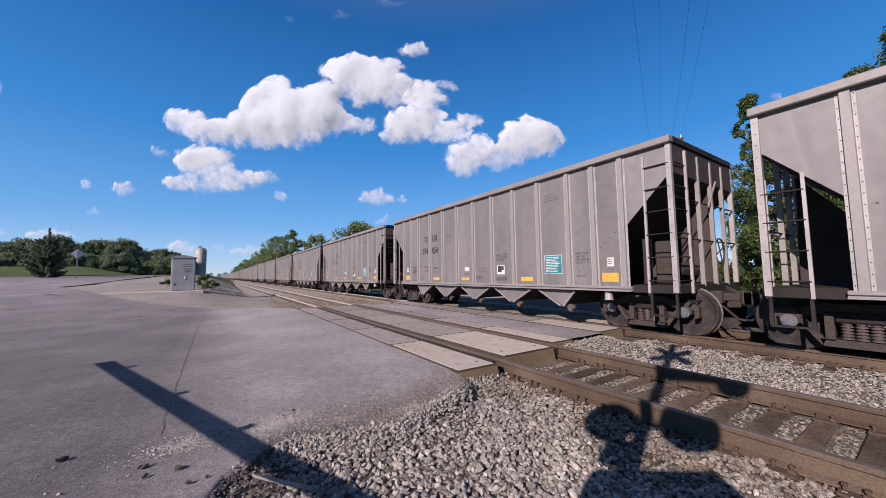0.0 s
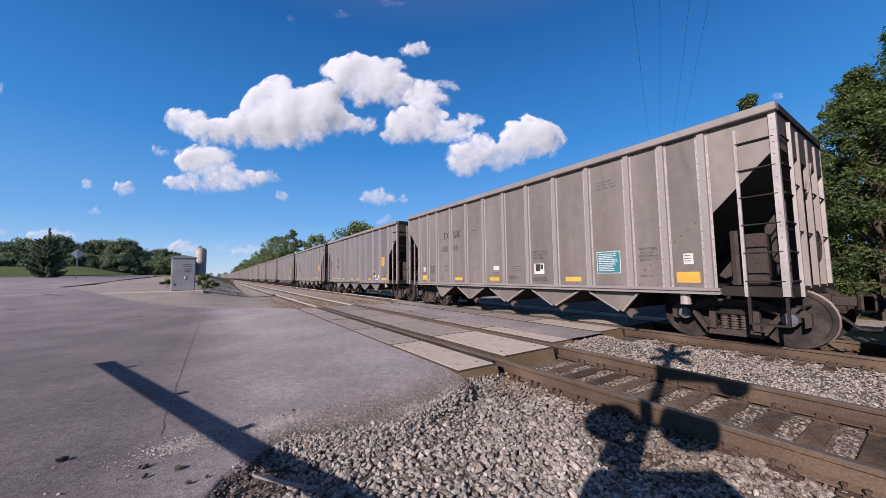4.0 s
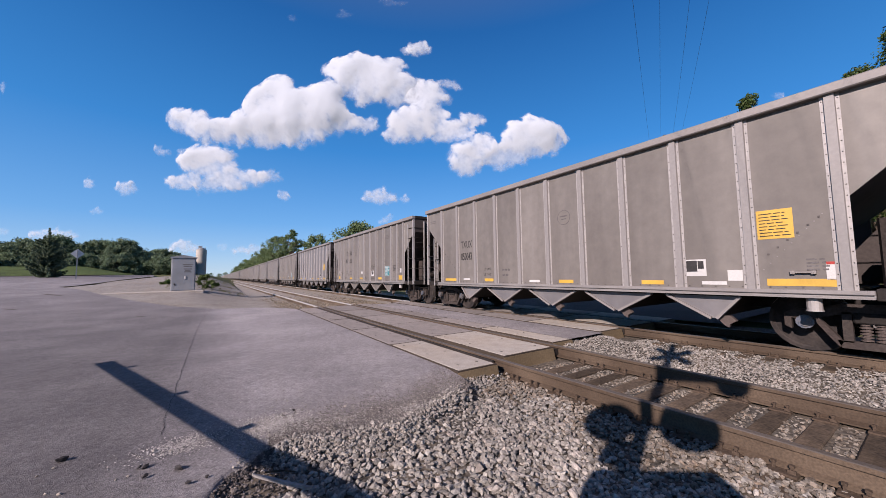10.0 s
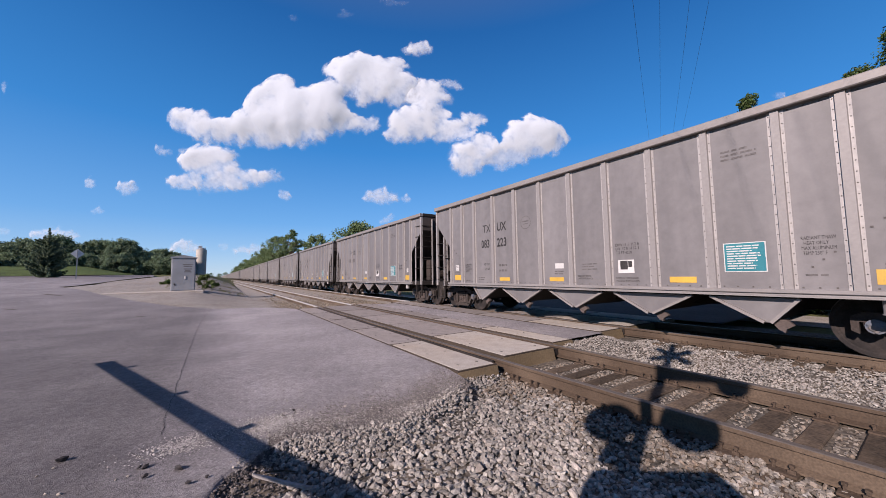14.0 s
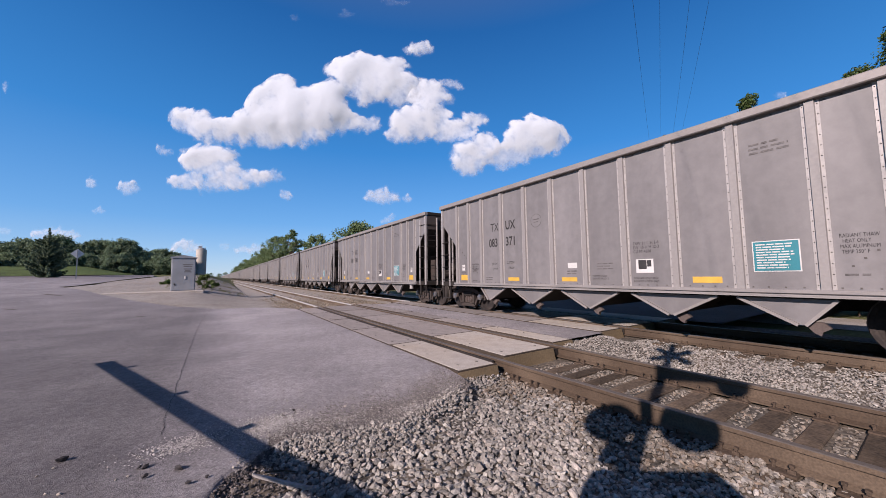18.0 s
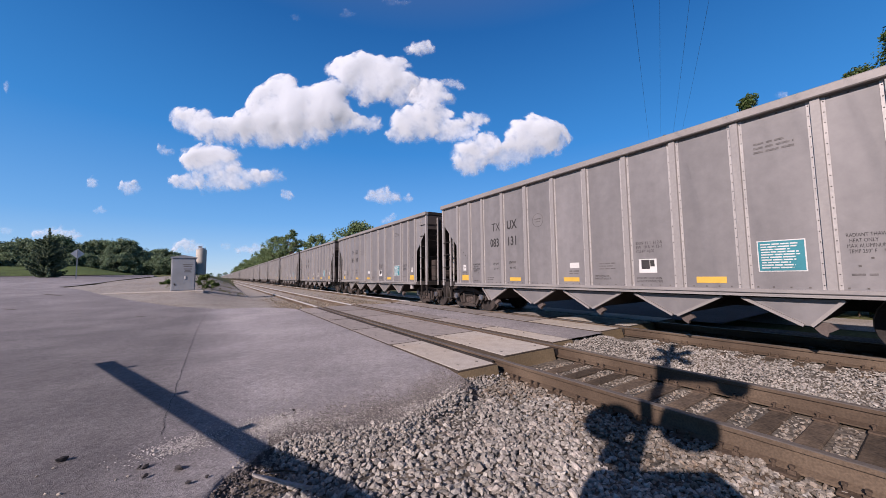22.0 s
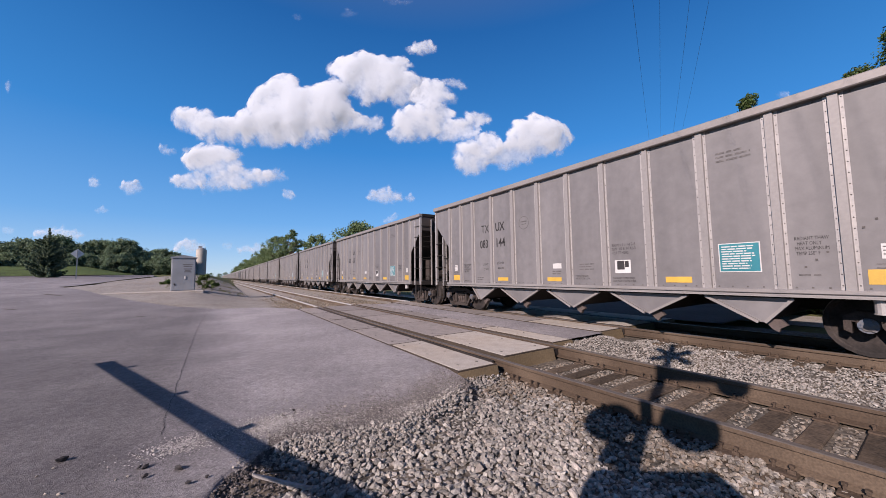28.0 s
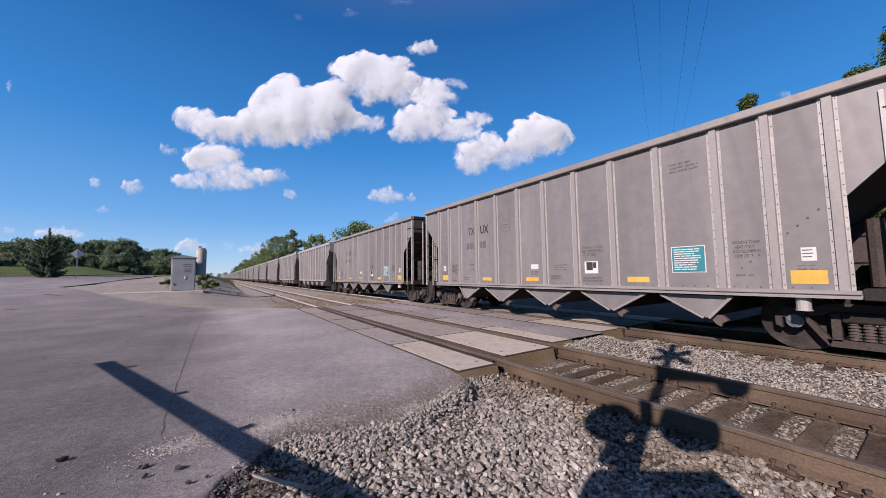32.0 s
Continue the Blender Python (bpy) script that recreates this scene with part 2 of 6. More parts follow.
def prism(bm, pts, axis, lo, hi):
    """A prism: pts is a closed outline in the two other axes, pushed from lo to hi along axis."""
    def v(p, h):
        c = list(p)
        c.insert(axis, h)
        return bm.verts.new(c)
    a, b = [v(p, lo) for p in pts], [v(p, hi) for p in pts]
    n = len(pts)
    fs = [bm.faces.new(a), bm.faces.new(b[::-1])]
    for i in range(n):
        fs.append(bm.faces.new((a[i], b[i], b[(i + 1) % n], a[(i + 1) % n])))
    bmesh.ops.recalc_face_normals(bm, faces=fs)
    return bm


def sheet(name, xs, ys, zf, material, label, category):
    """A ground sheet over a grid, its height from zf."""
    vs = [(x, y, zf(x, y)) for y in ys for x in xs]
    w = len(xs)
    fs = [(j * w + i, j * w + i + 1, (j + 1) * w + i + 1, (j + 1) * w + i) for j in range(len(ys) - 1) for i in range(w - 1)]
    me = bpy.data.meshes.new(name)
    me.from_pydata(vs, [], fs)
    me.materials.append(material)
    for p in me.polygons:
        p.use_smooth = True
    return tagged(new(name, me), label, category, kind="structure")


# ---------- ground ----------
GX = sorted({*np.round(np.concatenate([np.arange(-60, 31, 3.0), np.arange(-14, 16, 1.0), -np.geomspace(70, 3000, 14), np.geomspace(40, 3000, 14)]), 3)})
GY = sorted({*np.round(np.concatenate([np.arange(-30, 90, 3.0), np.arange(-4, 34, 1.0), np.geomspace(95, 3000, 30), -np.geomspace(40, 3000, 10)]), 3)})


def base_z(x, y):
    z = ground_z(x, y) - 0.14
    if x > -0.5 and (y < 5 or x > 2.2):
        z -= 0.12
    if x > 11.0:
        z -= 0.35 * min((x - 11) / 2, 1)
    return z


sheet("ground", GX, GY, base_z, M_GROUND, "grassy ground reaching out to the horizon", "ground")


def fan(name, azs, inner, outer, lift, material, label, category, steps=26, sink=0.0):
    """A ground sheet spread round the corner of the crossing, between two distances for each bearing."""
    vs, fs = [], []
    for a in azs:
        r0, r1 = inner(a), outer(a)
        for k in range(steps + 1):
            r = r0 * (r1 / r0) ** (k / steps)
            x, y = r * math.sin(radians(a)), r * math.cos(radians(a))
            vs.append((x, y, ground_z(x, y) + lift + apron_rise(x, y) * (lift > 0.03) - (sink if k == 0 else 0.0)))
    w = steps + 1
    for j in range(len(azs) - 1):
        for i in range(steps):
            fs.append((j * w + i, (j + 1) * w + i, (j + 1) * w + i + 1, j * w + i + 1))
    me = bpy.data.meshes.new(name)
    me.from_pydata(vs, [], [f[::-1] for f in fs])
    me.materials.append(material)
    for p in me.polygons:
        p.use_smooth = True
    return tagged(new(name, me), label, category, kind="structure")


def apron_rise(x, y):
    """The asphalt climbs to meet the crossing panels."""
    return 0.062 * min(max((x - 0.6) / 1.9, 0), 1) * min(max((y - 3.4) / 0.6, 0), 1) * min(max((16 - y) / 1.5, 0), 1)


def asphalt_in(a):
    r = float(np.interp(a, [-90, -45, -13, 0, 2, 6, 10, 17, 27, 36.7], [1.6, 1.9, 2.2, 2.62, 2.82, 3.08, 3.25, 3.22, 3.33, 4.30]))
    return r + 0.07 * noise.noise((a * 0.35, 0, 0)) + 0.04 * noise.noise((a * 1.3, 3, 0))


def asphalt_out(a):
    if a > 9.8:
        return 2.72 / math.sin(radians(a))
    return float(np.interp(a, [-100, -30, -19, -15.2, -15.18, -13.7, -11.4, -8.4, -4.5, 0, 4.7, 9.8], [40, 60, 72, 72, 34.5, 31.6, 24.9, 21, 18, 16.9, 17.6, 16.2]))


AZ = sorted([*np.arange(-100, 36.8, 0.7), -15.2, -15.18, 36.9])
fan("road", [a for a in AZ if a >= -15.19], asphalt_in, asphalt_out, 0.04, M_ASPHALT, "worn grey asphalt road apron with grit and cracks, paler far off", "road", 60, 0.05)
fan("road_left", [a for a in AZ if a <= -15.19] + [-14.8], asphalt_in, lambda a: asphalt_out(min(a, -15.2)), 0.036, M_ASPHALT, "worn grey asphalt road apron", "road", 60, 0.09)
fan("road_far", list(np.arange(-15.2, -6.6, 0.4)), lambda a: float(np.interp(a, [-15.2, -13.7, -11, -7.2], [34.0, 34.5, 39.5, 54])), lambda a: float(np.interp(a, [-15.2, -10, -6.8], [72, 74, 76])), 0.04, M_ASPHALT, "grey asphalt road running off beside the trees", "road", 10)
fan("verge", list(np.arange(-15, 5.9, 0.5)), lambda a: asphalt_out(a) - 0.3, lambda a: min(float(np.interp(a, [-15, -12, -8, -5, 0, 9.6], [32.5, 36, 48, 60, 70, 40])), 1.9 / math.sin(radians(a)) if a > 1 else 999), 0.02, M_VERGE, "gravelly verge with dry weeds round the cabinet", "verge")


# broad dark blotches in the bank's colour stand for shade of the trees
bank = fan("grass_bank", list(np.arange(-40, -8.4, 0.8)), lambda a: float(np.interp(a, [-40, -19, -10, -8.4], [66, 73, 76, 82])), lambda a: 100.0, 0.0, mat("bank_grass", (0.085, 0.115, 0.03), 0.95, grain=5, vary=0.6, stain=0.7, stain_scale=0.25, bump=0.6, tint=(0.04, 0.06, 0.018), mid=0.4, mid_scale=1.5), "sunlit mown grass bank below the trees", "grass", 8)
for v in bank.data.vertices:
    v.co.z += 0.1 + 0.06 * max(math.hypot(v.co.x, v.co.y) - 74, 0) * min(max((-9.0 - math.degrees(math.atan2(v.co.x, v.co.y))) / 4, 0), 1) * (1 + 0.2 * noise.noise((v.co.x * 0.1, v.co.y * 0.1, 0)))

# ---------- tracks ----------
def bed_z(x, y):
    """Ballast heaped up against the front of the strip between the tracks."""
    return bed_low(x, y) + 0.12 * min(max((y - 3.5) / 0.7, 0), 1) * min(max((x - 5.35) / 0.2, 0), 1) * min(max((7.4 - x) / 0.3, 0), 1)


def bed_low(x, y):
    a, d = math.degrees(math.atan2(x, y)), math.hypot(x, y)
    if a < 38 and x > -1.2 and y > 0.5:
        near = max(0.0, 1 - abs(d - asphalt_in(min(a, 36.7))) / 0.7)
        return -0.215 + 0.02 * noise.noise((x * 2.1, y * 2.1, 0)) + 0.10 * max(0.0, min((2.4 - x) / 2.4, 1)) * (1 - near) + 0.085 * near
    return -0.215 + 0.02 * noise.noise((x * 2.1, y * 2.1, 0)) + 0.10 * max(0.0, min((2.4 - x) / 2.4, 1)) * (1 if y < 6 else 0)


BX = list(np.arange(-1.6, 12.1, 0.2))
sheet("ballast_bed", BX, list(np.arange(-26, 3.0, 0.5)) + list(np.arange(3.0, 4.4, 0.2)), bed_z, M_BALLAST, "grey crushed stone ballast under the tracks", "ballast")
sheet("ballast_bed_far", list(np.arange(1.4, 12.1, 0.4)), list(np.arange(15.4, 60, 1.5)) + list(np.geomspace(62, 1500, 30)), lambda x, y: -0.17 + 0.02 * noise.noise((x, y, 0)) + 0.075 * min(max((2.8 - x) / 1.2, 0), 1), M_VERGE, "brownish ballast under the tracks beyond the crossing", "ballast")

sheet("gravel_track", list(np.arange(17.6, 22.1, 0.5)), list(np.arange(-12, 30, 1.0)), lambda x, y: base_z(x, y) + 0.03 + 0.02 * noise.noise((x, y, 3)), M_VERGE, "pale gravel service track beyond the railway", "track")
RAIL_SHAPE = [(-0.072, -0.186), (0.072, -0.186), (0.072, -0.172), (0.012, -0.15), (0.009, -0.05), (0.036, -0.04), (0.037, -0.006), (0.03, 0.0), (-0.03, 0.0), (-0.037, -0.006), (-0.036, -0.04), (-0.009, -0.05), (-0.012, -0.15), (-0.072, -0.172)]


def track(cx, label):
    t = thing("railway_track", pose(cx, 0, 0), label, "railway track", "two tracks", "structure")
    for sx in (-1, 1):
        c = sx * (GAUGE / 2 + 0.037)
        bm = bmesh.new()
        prism(bm, [(c + x, z) for x, z in RAIL_SHAPE], 1, -40, 15.2)
        for f in bm.faces:
            if f.calc_center_median().z > -0.004 and f.normal.z > 0.5:
                f.material_index = 1
        part("rail", bm, [M_RAIL, M_RAILTOP], t, "rusty steel rail with a worn bright head")
        bm = bmesh.new()
        prism(bm, [(c + x, z) for x, z in RAIL_SHAPE], 1, 15.206, 1500)
        for f in bm.faces:
            if f.calc_center_median().z > -0.045:
                f.material_index = 1
        part("rail", bm, [M_RAIL, M_RAILSHINE], t, "rail whose head colour carries a pale shine")
    return t


NEAR = track(NEAR_C, "near railway track with rusty rails on timber ties, empty")
FAR = track(FAR_C, "railway track with rusty rails that carries the train")


# ---------- hopper cars ----------
ZS, ZT = 0.889, 3.945
SX = 1.60
POSTS_B = [5.15, 4.47] + [3.788 - 0.947 * i for i in range(9)] + [-4.47, -5.15]
POSTS_A = [5.065 - 1.013 * i for i in range(11)]
R_WHEEL = 0.4826
AXLES = (0.74, -0.74)
TRUCK_Y = 5.27


def text_mesh(s, size, cache={}):
    if (s, size) not in cache:
        cu = bpy.data.curves.new("text", "FONT")
        cu.body, cu.size = s, size
        cu.resolution_u = 2
        cu.offset = 0.02 * size if size > 0.3 and "T" not in s else 0
        ob = bpy.data.objects.new("text", cu)
        me = bpy.data.meshes.new_from_object(ob)
        bpy.data.objects.remove(ob)
        me.materials.clear()
        me.materials.append(M_BLACK)
        cache[(s, size)] = me
    return cache[(s, size)]


SIDE = Matrix(((0, 0, -1, 0), (-1, 0, 0, 0), (0, 1, 0, 0), (0, 0, 0, 1)))


def lettering(s, size, y, z, parent, x=-SX - 0.004, wide=1.0, name="lettering", label=""):
    """Writing on the side that faces the road; y is where it starts."""
    ob = new(name, text_mesh(s, size))
    ob.parent = parent
    ob.matrix_basis = Matrix.Translation((x, y, z)) @ SIDE @ Matrix.Diagonal((wide, 1, 1, 1))
    if label:
        ob["label"] = label
    return ob


def decal(parent, name, material, y, z, w, h, label="", x=-SX - 0.002):
    return part(name, B(x - 0.002, x, y - w / 2, y + w / 2, z - h / 2, z + h / 2), material, parent, label)


def bars(parent, name, material, y, z, w, rows, step, h, x=-SX - 0.003, label=""):
    """Writing too small to read, as plain bars."""
    bm = bmesh.new()
    rng = random.Random(int(1000 * (y + 20) + 100 * z))
    for i in range(rows):
        k = w * rng.uniform(0.7, 1.0)
        zz = z - i * step
        y0 = y + w / 2
        while y0 > y + w / 2 - k:
            l = rng.uniform(0.06, 0.16)
            box(bm, x - 0.002, x, max(y0 - l, y + w / 2 - k), y0, zz - h / 2, zz + h / 2)
            y0 -= l + 0.03 * min(h / 0.02, 1) * (0.45 if material is M_WHITE else 1)
    return tagged(part(name, bm, material, parent, label), kind="stuff")


def build_wheelset():
    bm = bmesh.new()
    for sx in (-1, 1):
        x = sx * 0.755
        prof = [(-0.07, 0.14), (-0.055, R_WHEEL - 0.07), (-0.07, R_WHEEL - 0.05), (-0.07, R_WHEEL), (0.055, R_WHEEL + 0.0), (0.06, R_WHEEL + 0.025), (0.075, R_WHEEL + 0.022), (0.075, R_WHEEL - 0.05), (0.05, R_WHEEL - 0.07), (0.02, 0.14)]
        n = 24
        rings = [[bm.verts.new((x + sx * -p, r * math.cos(2 * math.pi * i / n), r * math.sin(2 * math.pi * i / n))) for i in range(n)] for p, r in [(a if sx > 0 else a, b) for a, b in prof]]
        for a, b in zip(rings, rings[1:]):
            for i in range(n):
                f = bm.faces.new((a[i], a[(i + 1) % n], b[(i + 1) % n], b[i]))
                f.smooth = False
        for rr in (rings[0], rings[-1]):
            bm.faces.new(rr)
        bar(bm, (x, 0, 0), (sx * 1.06, 0, 0), 0.075, 12)
    bar(bm, (-0.8, 0, 0), (0.8, 0, 0), 0.085, 12)
    bmesh.ops.recalc_face_normals(bm, faces=bm.faces)
    for f in bm.faces:
        c = f.calc_center_median()
        if math.hypot(c.y, c.z) > R_WHEEL - 0.012:
            f.material_index = 1
    known = set(bm.faces)
    for sx in (-1, 1):
        bar(bm, (sx * 1.05, 0, 0), (sx * 1.13, 0, 0), 0.105, 14)
        bar(bm, (sx * 1.13, 0, 0), (sx * 1.15, 0, 0), 0.07, 12)
        for i in range(3):
            a = 2 * math.pi * i / 3
            bar(bm, (sx * 1.13, 0.075 * math.cos(a), 0.075 * math.sin(a)), (sx * 1.155, 0.075 * math.cos(a), 0.075 * math.sin(a)), 0.02, 6)
    for f in bm.faces:
        if f not in known:
            f.material_index = 2
    return mesh_of(bm, "wheelset", [M_WHEEL, M_TREAD, M_CAP])


WHEEL_ME = build_wheelset()


def build_truck():
    """Side frames, bolster and springs of a two-axle truck, round its centre."""
    bm = bmesh.new()
    for x0, x1 in ((-0.06, 0.06),):
        for seg in ([(-0.98, 0.60), (-0.86, 0.68), (-0.60, 0.68), (-0.60, 0.53), (-0.90, 0.53), (-0.90, 0.36), (-0.98, 0.40)], [(0.98, 0.60), (0.98, 0.40), (0.90, 0.36), (0.90, 0.53), (0.60, 0.53), (0.60, 0.68), (0.86, 0.68)], [(-0.64, 0.68), (-0.36, 0.78), (0.36, 0.78), (0.64, 0.68), (0.60, 0.56), (0.30, 0.64), (-0.30, 0.64), (-0.60, 0.56)], [(-0.60, 0.56), (-0.36, 0.22), (-0.40, 0.14), (-0.46, 0.22), (-0.64, 0.50)], [(0.60, 0.56), (0.64, 0.50), (0.46, 0.22), (0.40, 0.14), (0.36, 0.22)], [(-0.42, 0.24), (0.42, 0.24), (0.38, 0.13), (-0.38, 0.13)], [(-0.36, 0.66), (-0.26, 0.66), (-0.26, 0.22), (-0.36, 0.22)], [(0.26, 0.66), (0.36, 0.66), (0.36, 0.22), (0.26, 0.22)]):
            prism(bm, seg, 0, x0, x1)
    for y in (-0.74, 0.74):
        box(bm, -0.08, 0.08, y - 0.12, y + 0.12, 0.44, 0.55, 0.015)
    frame_me = mesh_of(bm, "side_frame", M_TRUCK)
    bm = bmesh.new()
    rings = []
    for k in range(11):
        r = 0.066 if k % 2 == 0 else 0.044
        for dz in (0.0, 0.014):
            rings.append([bm.verts.new((r * math.cos(a * math.pi / 5), r * math.sin(a * math.pi / 5), 0.255 + k * 0.0225 + dz)) for a in range(10)])
    for a, b in zip(rings, rings[1:]):
        for q in range(10):
            bm.faces.new((a[q], a[(q + 1) % 10], b[(q + 1) % 10], b[q]))
    spring_me = mesh_of(bm, "spring", M_SPRING)
    bm = bmesh.new()
    box(bm, -1.10, 1.10, -0.25, 0.25, 0.50, 0.66, 0.02)
    box(bm, -0.35, 0.35, -0.3, 0.3, 0.66, 0.86, 0.02)
    for y in (-0.28, 0.28):
        bar(bm, (-0.8, y, 0.36), (0.8, y, 0.36), 0.05, 6)
    bol_me = mesh_of(bm, "bolster", M_DARK)
    return frame_me, spring_me, bol_me


TRUCK_ME = build_truck()


def stile(y, body_mat):
    bm = bmesh.new()
    z0, z1 = ZS + 0.10, ZT - 0.13
    prism(bm, [(-SX - 0.05, y - 0.050), (-SX - 0.05, y + 0.050), (-SX, y + 0.060), (-SX, y - 0.060)], 2, z0, z1)
    for s in (-1, 1):
        yy = y + s * 0.078
        box(bm, -SX - 0.008, -SX + 0.002, yy - 0.020, yy + 0.020, z0, z1, index=1)
        for k in range(18):
            z = z0 + 0.08 + k * (z1 - z0 - 0.16) / 17
            tip = bm.verts.new((-SX - 0.017, yy, z))
            rim = [bm.verts.new((-SX - 0.007, yy + dy, z + dz)) for dy, dz in ((0.011, 0), (0.003, 0.0105), (-0.009, 0.0065), (-0.009, -0.0065), (0.003, -0.0105))]
            for a, b in zip(rim, rim[1:] + rim[:1]):
                bm.faces.new((tip, a, b)).material_index = 2
    return mesh_of(bm, "stile", [M_HAT, M_POST, M_BOLT])


def build_car(kind, body_mat, label):
    car = thing("hopper_car", pose(FAR_C, -60, 0), label, "freight car", "cars of the coal train")
    posts = POSTS_A if kind == "A" else POSTS_B
    # side sheets towards the road, bay by bay
    edges = list(zip(posts, posts[1:]))
    for a, b in edges:
        part("side_panel", B(-SX, -SX + 0.02, b, a, ZS + 0.09, ZT - 0.13), body_mat, car)
    for s in (1, -1):
        p = posts[0] if s > 0 else posts[-1]
        cut = [(p, ZS + 0.09), (p, ZT - 0.13), (s * HALF, ZT - 0.13), (s * HALF, ZT - 0.72), (s * (HALF - 0.12), ZT - 0.80), (s * (abs(p) + 0.06), 2.28)]
        bm = bmesh.new()
        prism(bm, cut, 0, -SX, -SX + 0.02)
        part("end_side_panel", bm, body_mat, car)
    st = stile(0, body_mat)
    for p in posts:
        o = part("stile", st, None, car)
        o.location.y = p
    # bolts along the foot and the top of the side sheets
    bm = bmesh.new()
    for k in range(54):
        y = -4.83 + 9.66 * k / 53 + 0.02 * math.sin(k * 7.1)
        for z in (ZS + 0.145, ZT - 0.175):
            box(bm, -SX - 0.006, -SX + 0.002, y - 0.011, y + 0.011, z - 0.011, z + 0.011)
    for e in (-1, 1):
        for k in range(10):
            # along the line of the sloping sheet behind
            y, z = e * (4.05 + 0.115 * k), 1.34 + 0.104 * k
            if min(abs(y - q) for q in posts) > 0.14:
                box(bm, -SX - 0.007, -SX + 0.002, y - 0.013, y + 0.013, z - 0.013, z + 0.013)
    tagged(part("bolt_row", bm, M_BOLT, car), kind="stuff")
    # far side, never turned to the road
    bm = bmesh.new()
    prism(bm, [(-HALF, ZT - 0.13), (HALF, ZT - 0.13), (HALF, 3.2), (posts[0], 2.25), (posts[0], ZS + 0.1), (posts[-1], ZS + 0.1), (posts[-1], 2.25), (-HALF, 3.2)], 0, SX - 0.02, SX)
    part("far_side", bm, body_mat, car)
    # top chords and end caps
    for s in (-1, 1):
        part("top_chord", B(s * (SX - 0.06), s * (SX + 0.112), -HALF - 0.03, HALF + 0.03, ZT - 0.14, ZT, bevel=0.015), M_CHORD, car)
        bm = bmesh.new()
        box(bm, -SX + 0.062, SX - 0.062, s * HALF - 0.03, s * HALF + 0.03, ZT - 0.12, ZT + 0.01, 0.01)
        part("end_lip", bm, M_DARK, car, "coal-black lip along the car end")
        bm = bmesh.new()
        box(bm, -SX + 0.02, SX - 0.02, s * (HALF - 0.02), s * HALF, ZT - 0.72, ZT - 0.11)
        part("end_cap", bm, M_ENDCAP, car, "dark blotched end sheet")
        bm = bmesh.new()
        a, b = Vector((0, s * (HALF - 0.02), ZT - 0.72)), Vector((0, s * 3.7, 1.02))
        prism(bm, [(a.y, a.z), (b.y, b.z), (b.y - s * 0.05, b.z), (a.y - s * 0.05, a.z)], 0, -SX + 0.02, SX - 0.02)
        part("slope_sheet", bm, M_SLOPE, car, "near-black blotched sloping end sheet")
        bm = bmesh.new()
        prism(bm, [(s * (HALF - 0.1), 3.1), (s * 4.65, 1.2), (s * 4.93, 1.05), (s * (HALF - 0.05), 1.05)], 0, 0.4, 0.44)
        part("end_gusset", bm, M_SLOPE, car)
        # side sill
        bm = B(s * (SX - 0.05), s * (SX + 0.085), -5.3, 5.3, ZS + 0.055, ZS + 0.115, bevel=0.008)
        box(bm, s * (SX - 0.05), s * (SX + 0.05), -5.3, 5.3, ZS + 0.02, ZS + 0.056)
        box(bm, s * (SX - 0.05), s * (SX + 0.105), -5.3, 5.3, ZS, ZS + 0.022)
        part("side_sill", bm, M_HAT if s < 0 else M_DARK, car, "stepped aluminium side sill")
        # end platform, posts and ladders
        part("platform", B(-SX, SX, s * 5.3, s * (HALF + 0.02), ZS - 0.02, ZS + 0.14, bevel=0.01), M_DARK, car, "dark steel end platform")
        for x in (-1, 1):
            bm = bmesh.new()
            y = s * (HALF - 0.04)
            box(bm, x * SX - 0.04, x * SX + 0.04, y - 0.045, y + 0.045, ZS, ZT - 0.13)
            if x < 0:
                for k in range(16):
                    box(bm, -SX - 0.052, -SX - 0.04, y - 0.010, y + 0.010, ZS + 0.15 + k * 0.19, ZS + 0.168 + k * 0.19)
            part("corner_post", bm, M_POST, car, "bare aluminium corner post")
        bm = bmesh.new()
        ya, yb = s * (HALF - 0.04), s * (HALF - 0.52)
        for k in range(6 if s < 0 else 4):
            z = 1.12 + k * 0.46
            bar(bm, (-SX - 0.03, ya, z), (-SX - 0.03, yb, z), 0.014, 6)
        for f in bm.faces:
            f.material_index = 1
        box(bm, -SX - 0.035, -SX + 0.005, yb - 0.022, yb + 0.022, ZS - 0.02, ZT - 0.28 if s < 0 else 2.75)
        part("side_ladder", bm, [M_POST, M_DARK], car, "ladder with pale stile and dark rungs")
        bm = bmesh.new()
        xa, xb, y = -SX, -SX + 0.5, s * (HALF + 0.03)
        for k in range(6):
            z = 1.12 + k * 0.46
            bar(bm, (xa, y, z), (xb, y, z), 0.014, 6)
        for f in bm.faces:
            f.material_index = 1
        box(bm, xb - 0.022, xb + 0.022, y - 0.035, y + 0.012, ZS - 0.02, ZT - 0.22)
        part("end_ladder", bm, [M_POST, M_DARK], car, "ladder with pale stile and dark rungs")
        for x in (-0.42, 0.25, 0.9):
            part("end_post", B(x - 0.026, x + 0.026, s * (HALF - 0.05), s * (HALF + 0.03), ZS + 0.1, ZT - 0.22), M_CHORD, car, "pale upright on the car end")
        bm = bmesh.new()
        for z in (1.95, 2.75) if s < 0 else (1.95,):
            bar(bm, (-SX, s * (HALF - 0.01), z), (SX, s * (HALF - 0.01), z), 0.016, 6)
        part("grab_rail", bm, M_DARK, car)
        part("end_brace", bar(bmesh.new(), (0.05, s * (HALF + 0.0), ZT - 1.25), (0.55, s * (HALF + 0.0), ZT - 0.62), 0.028, 6), M_CHORD, car, "pale slanting brace on the car end")
        # coupler and hoses
        bm = bmesh.new()
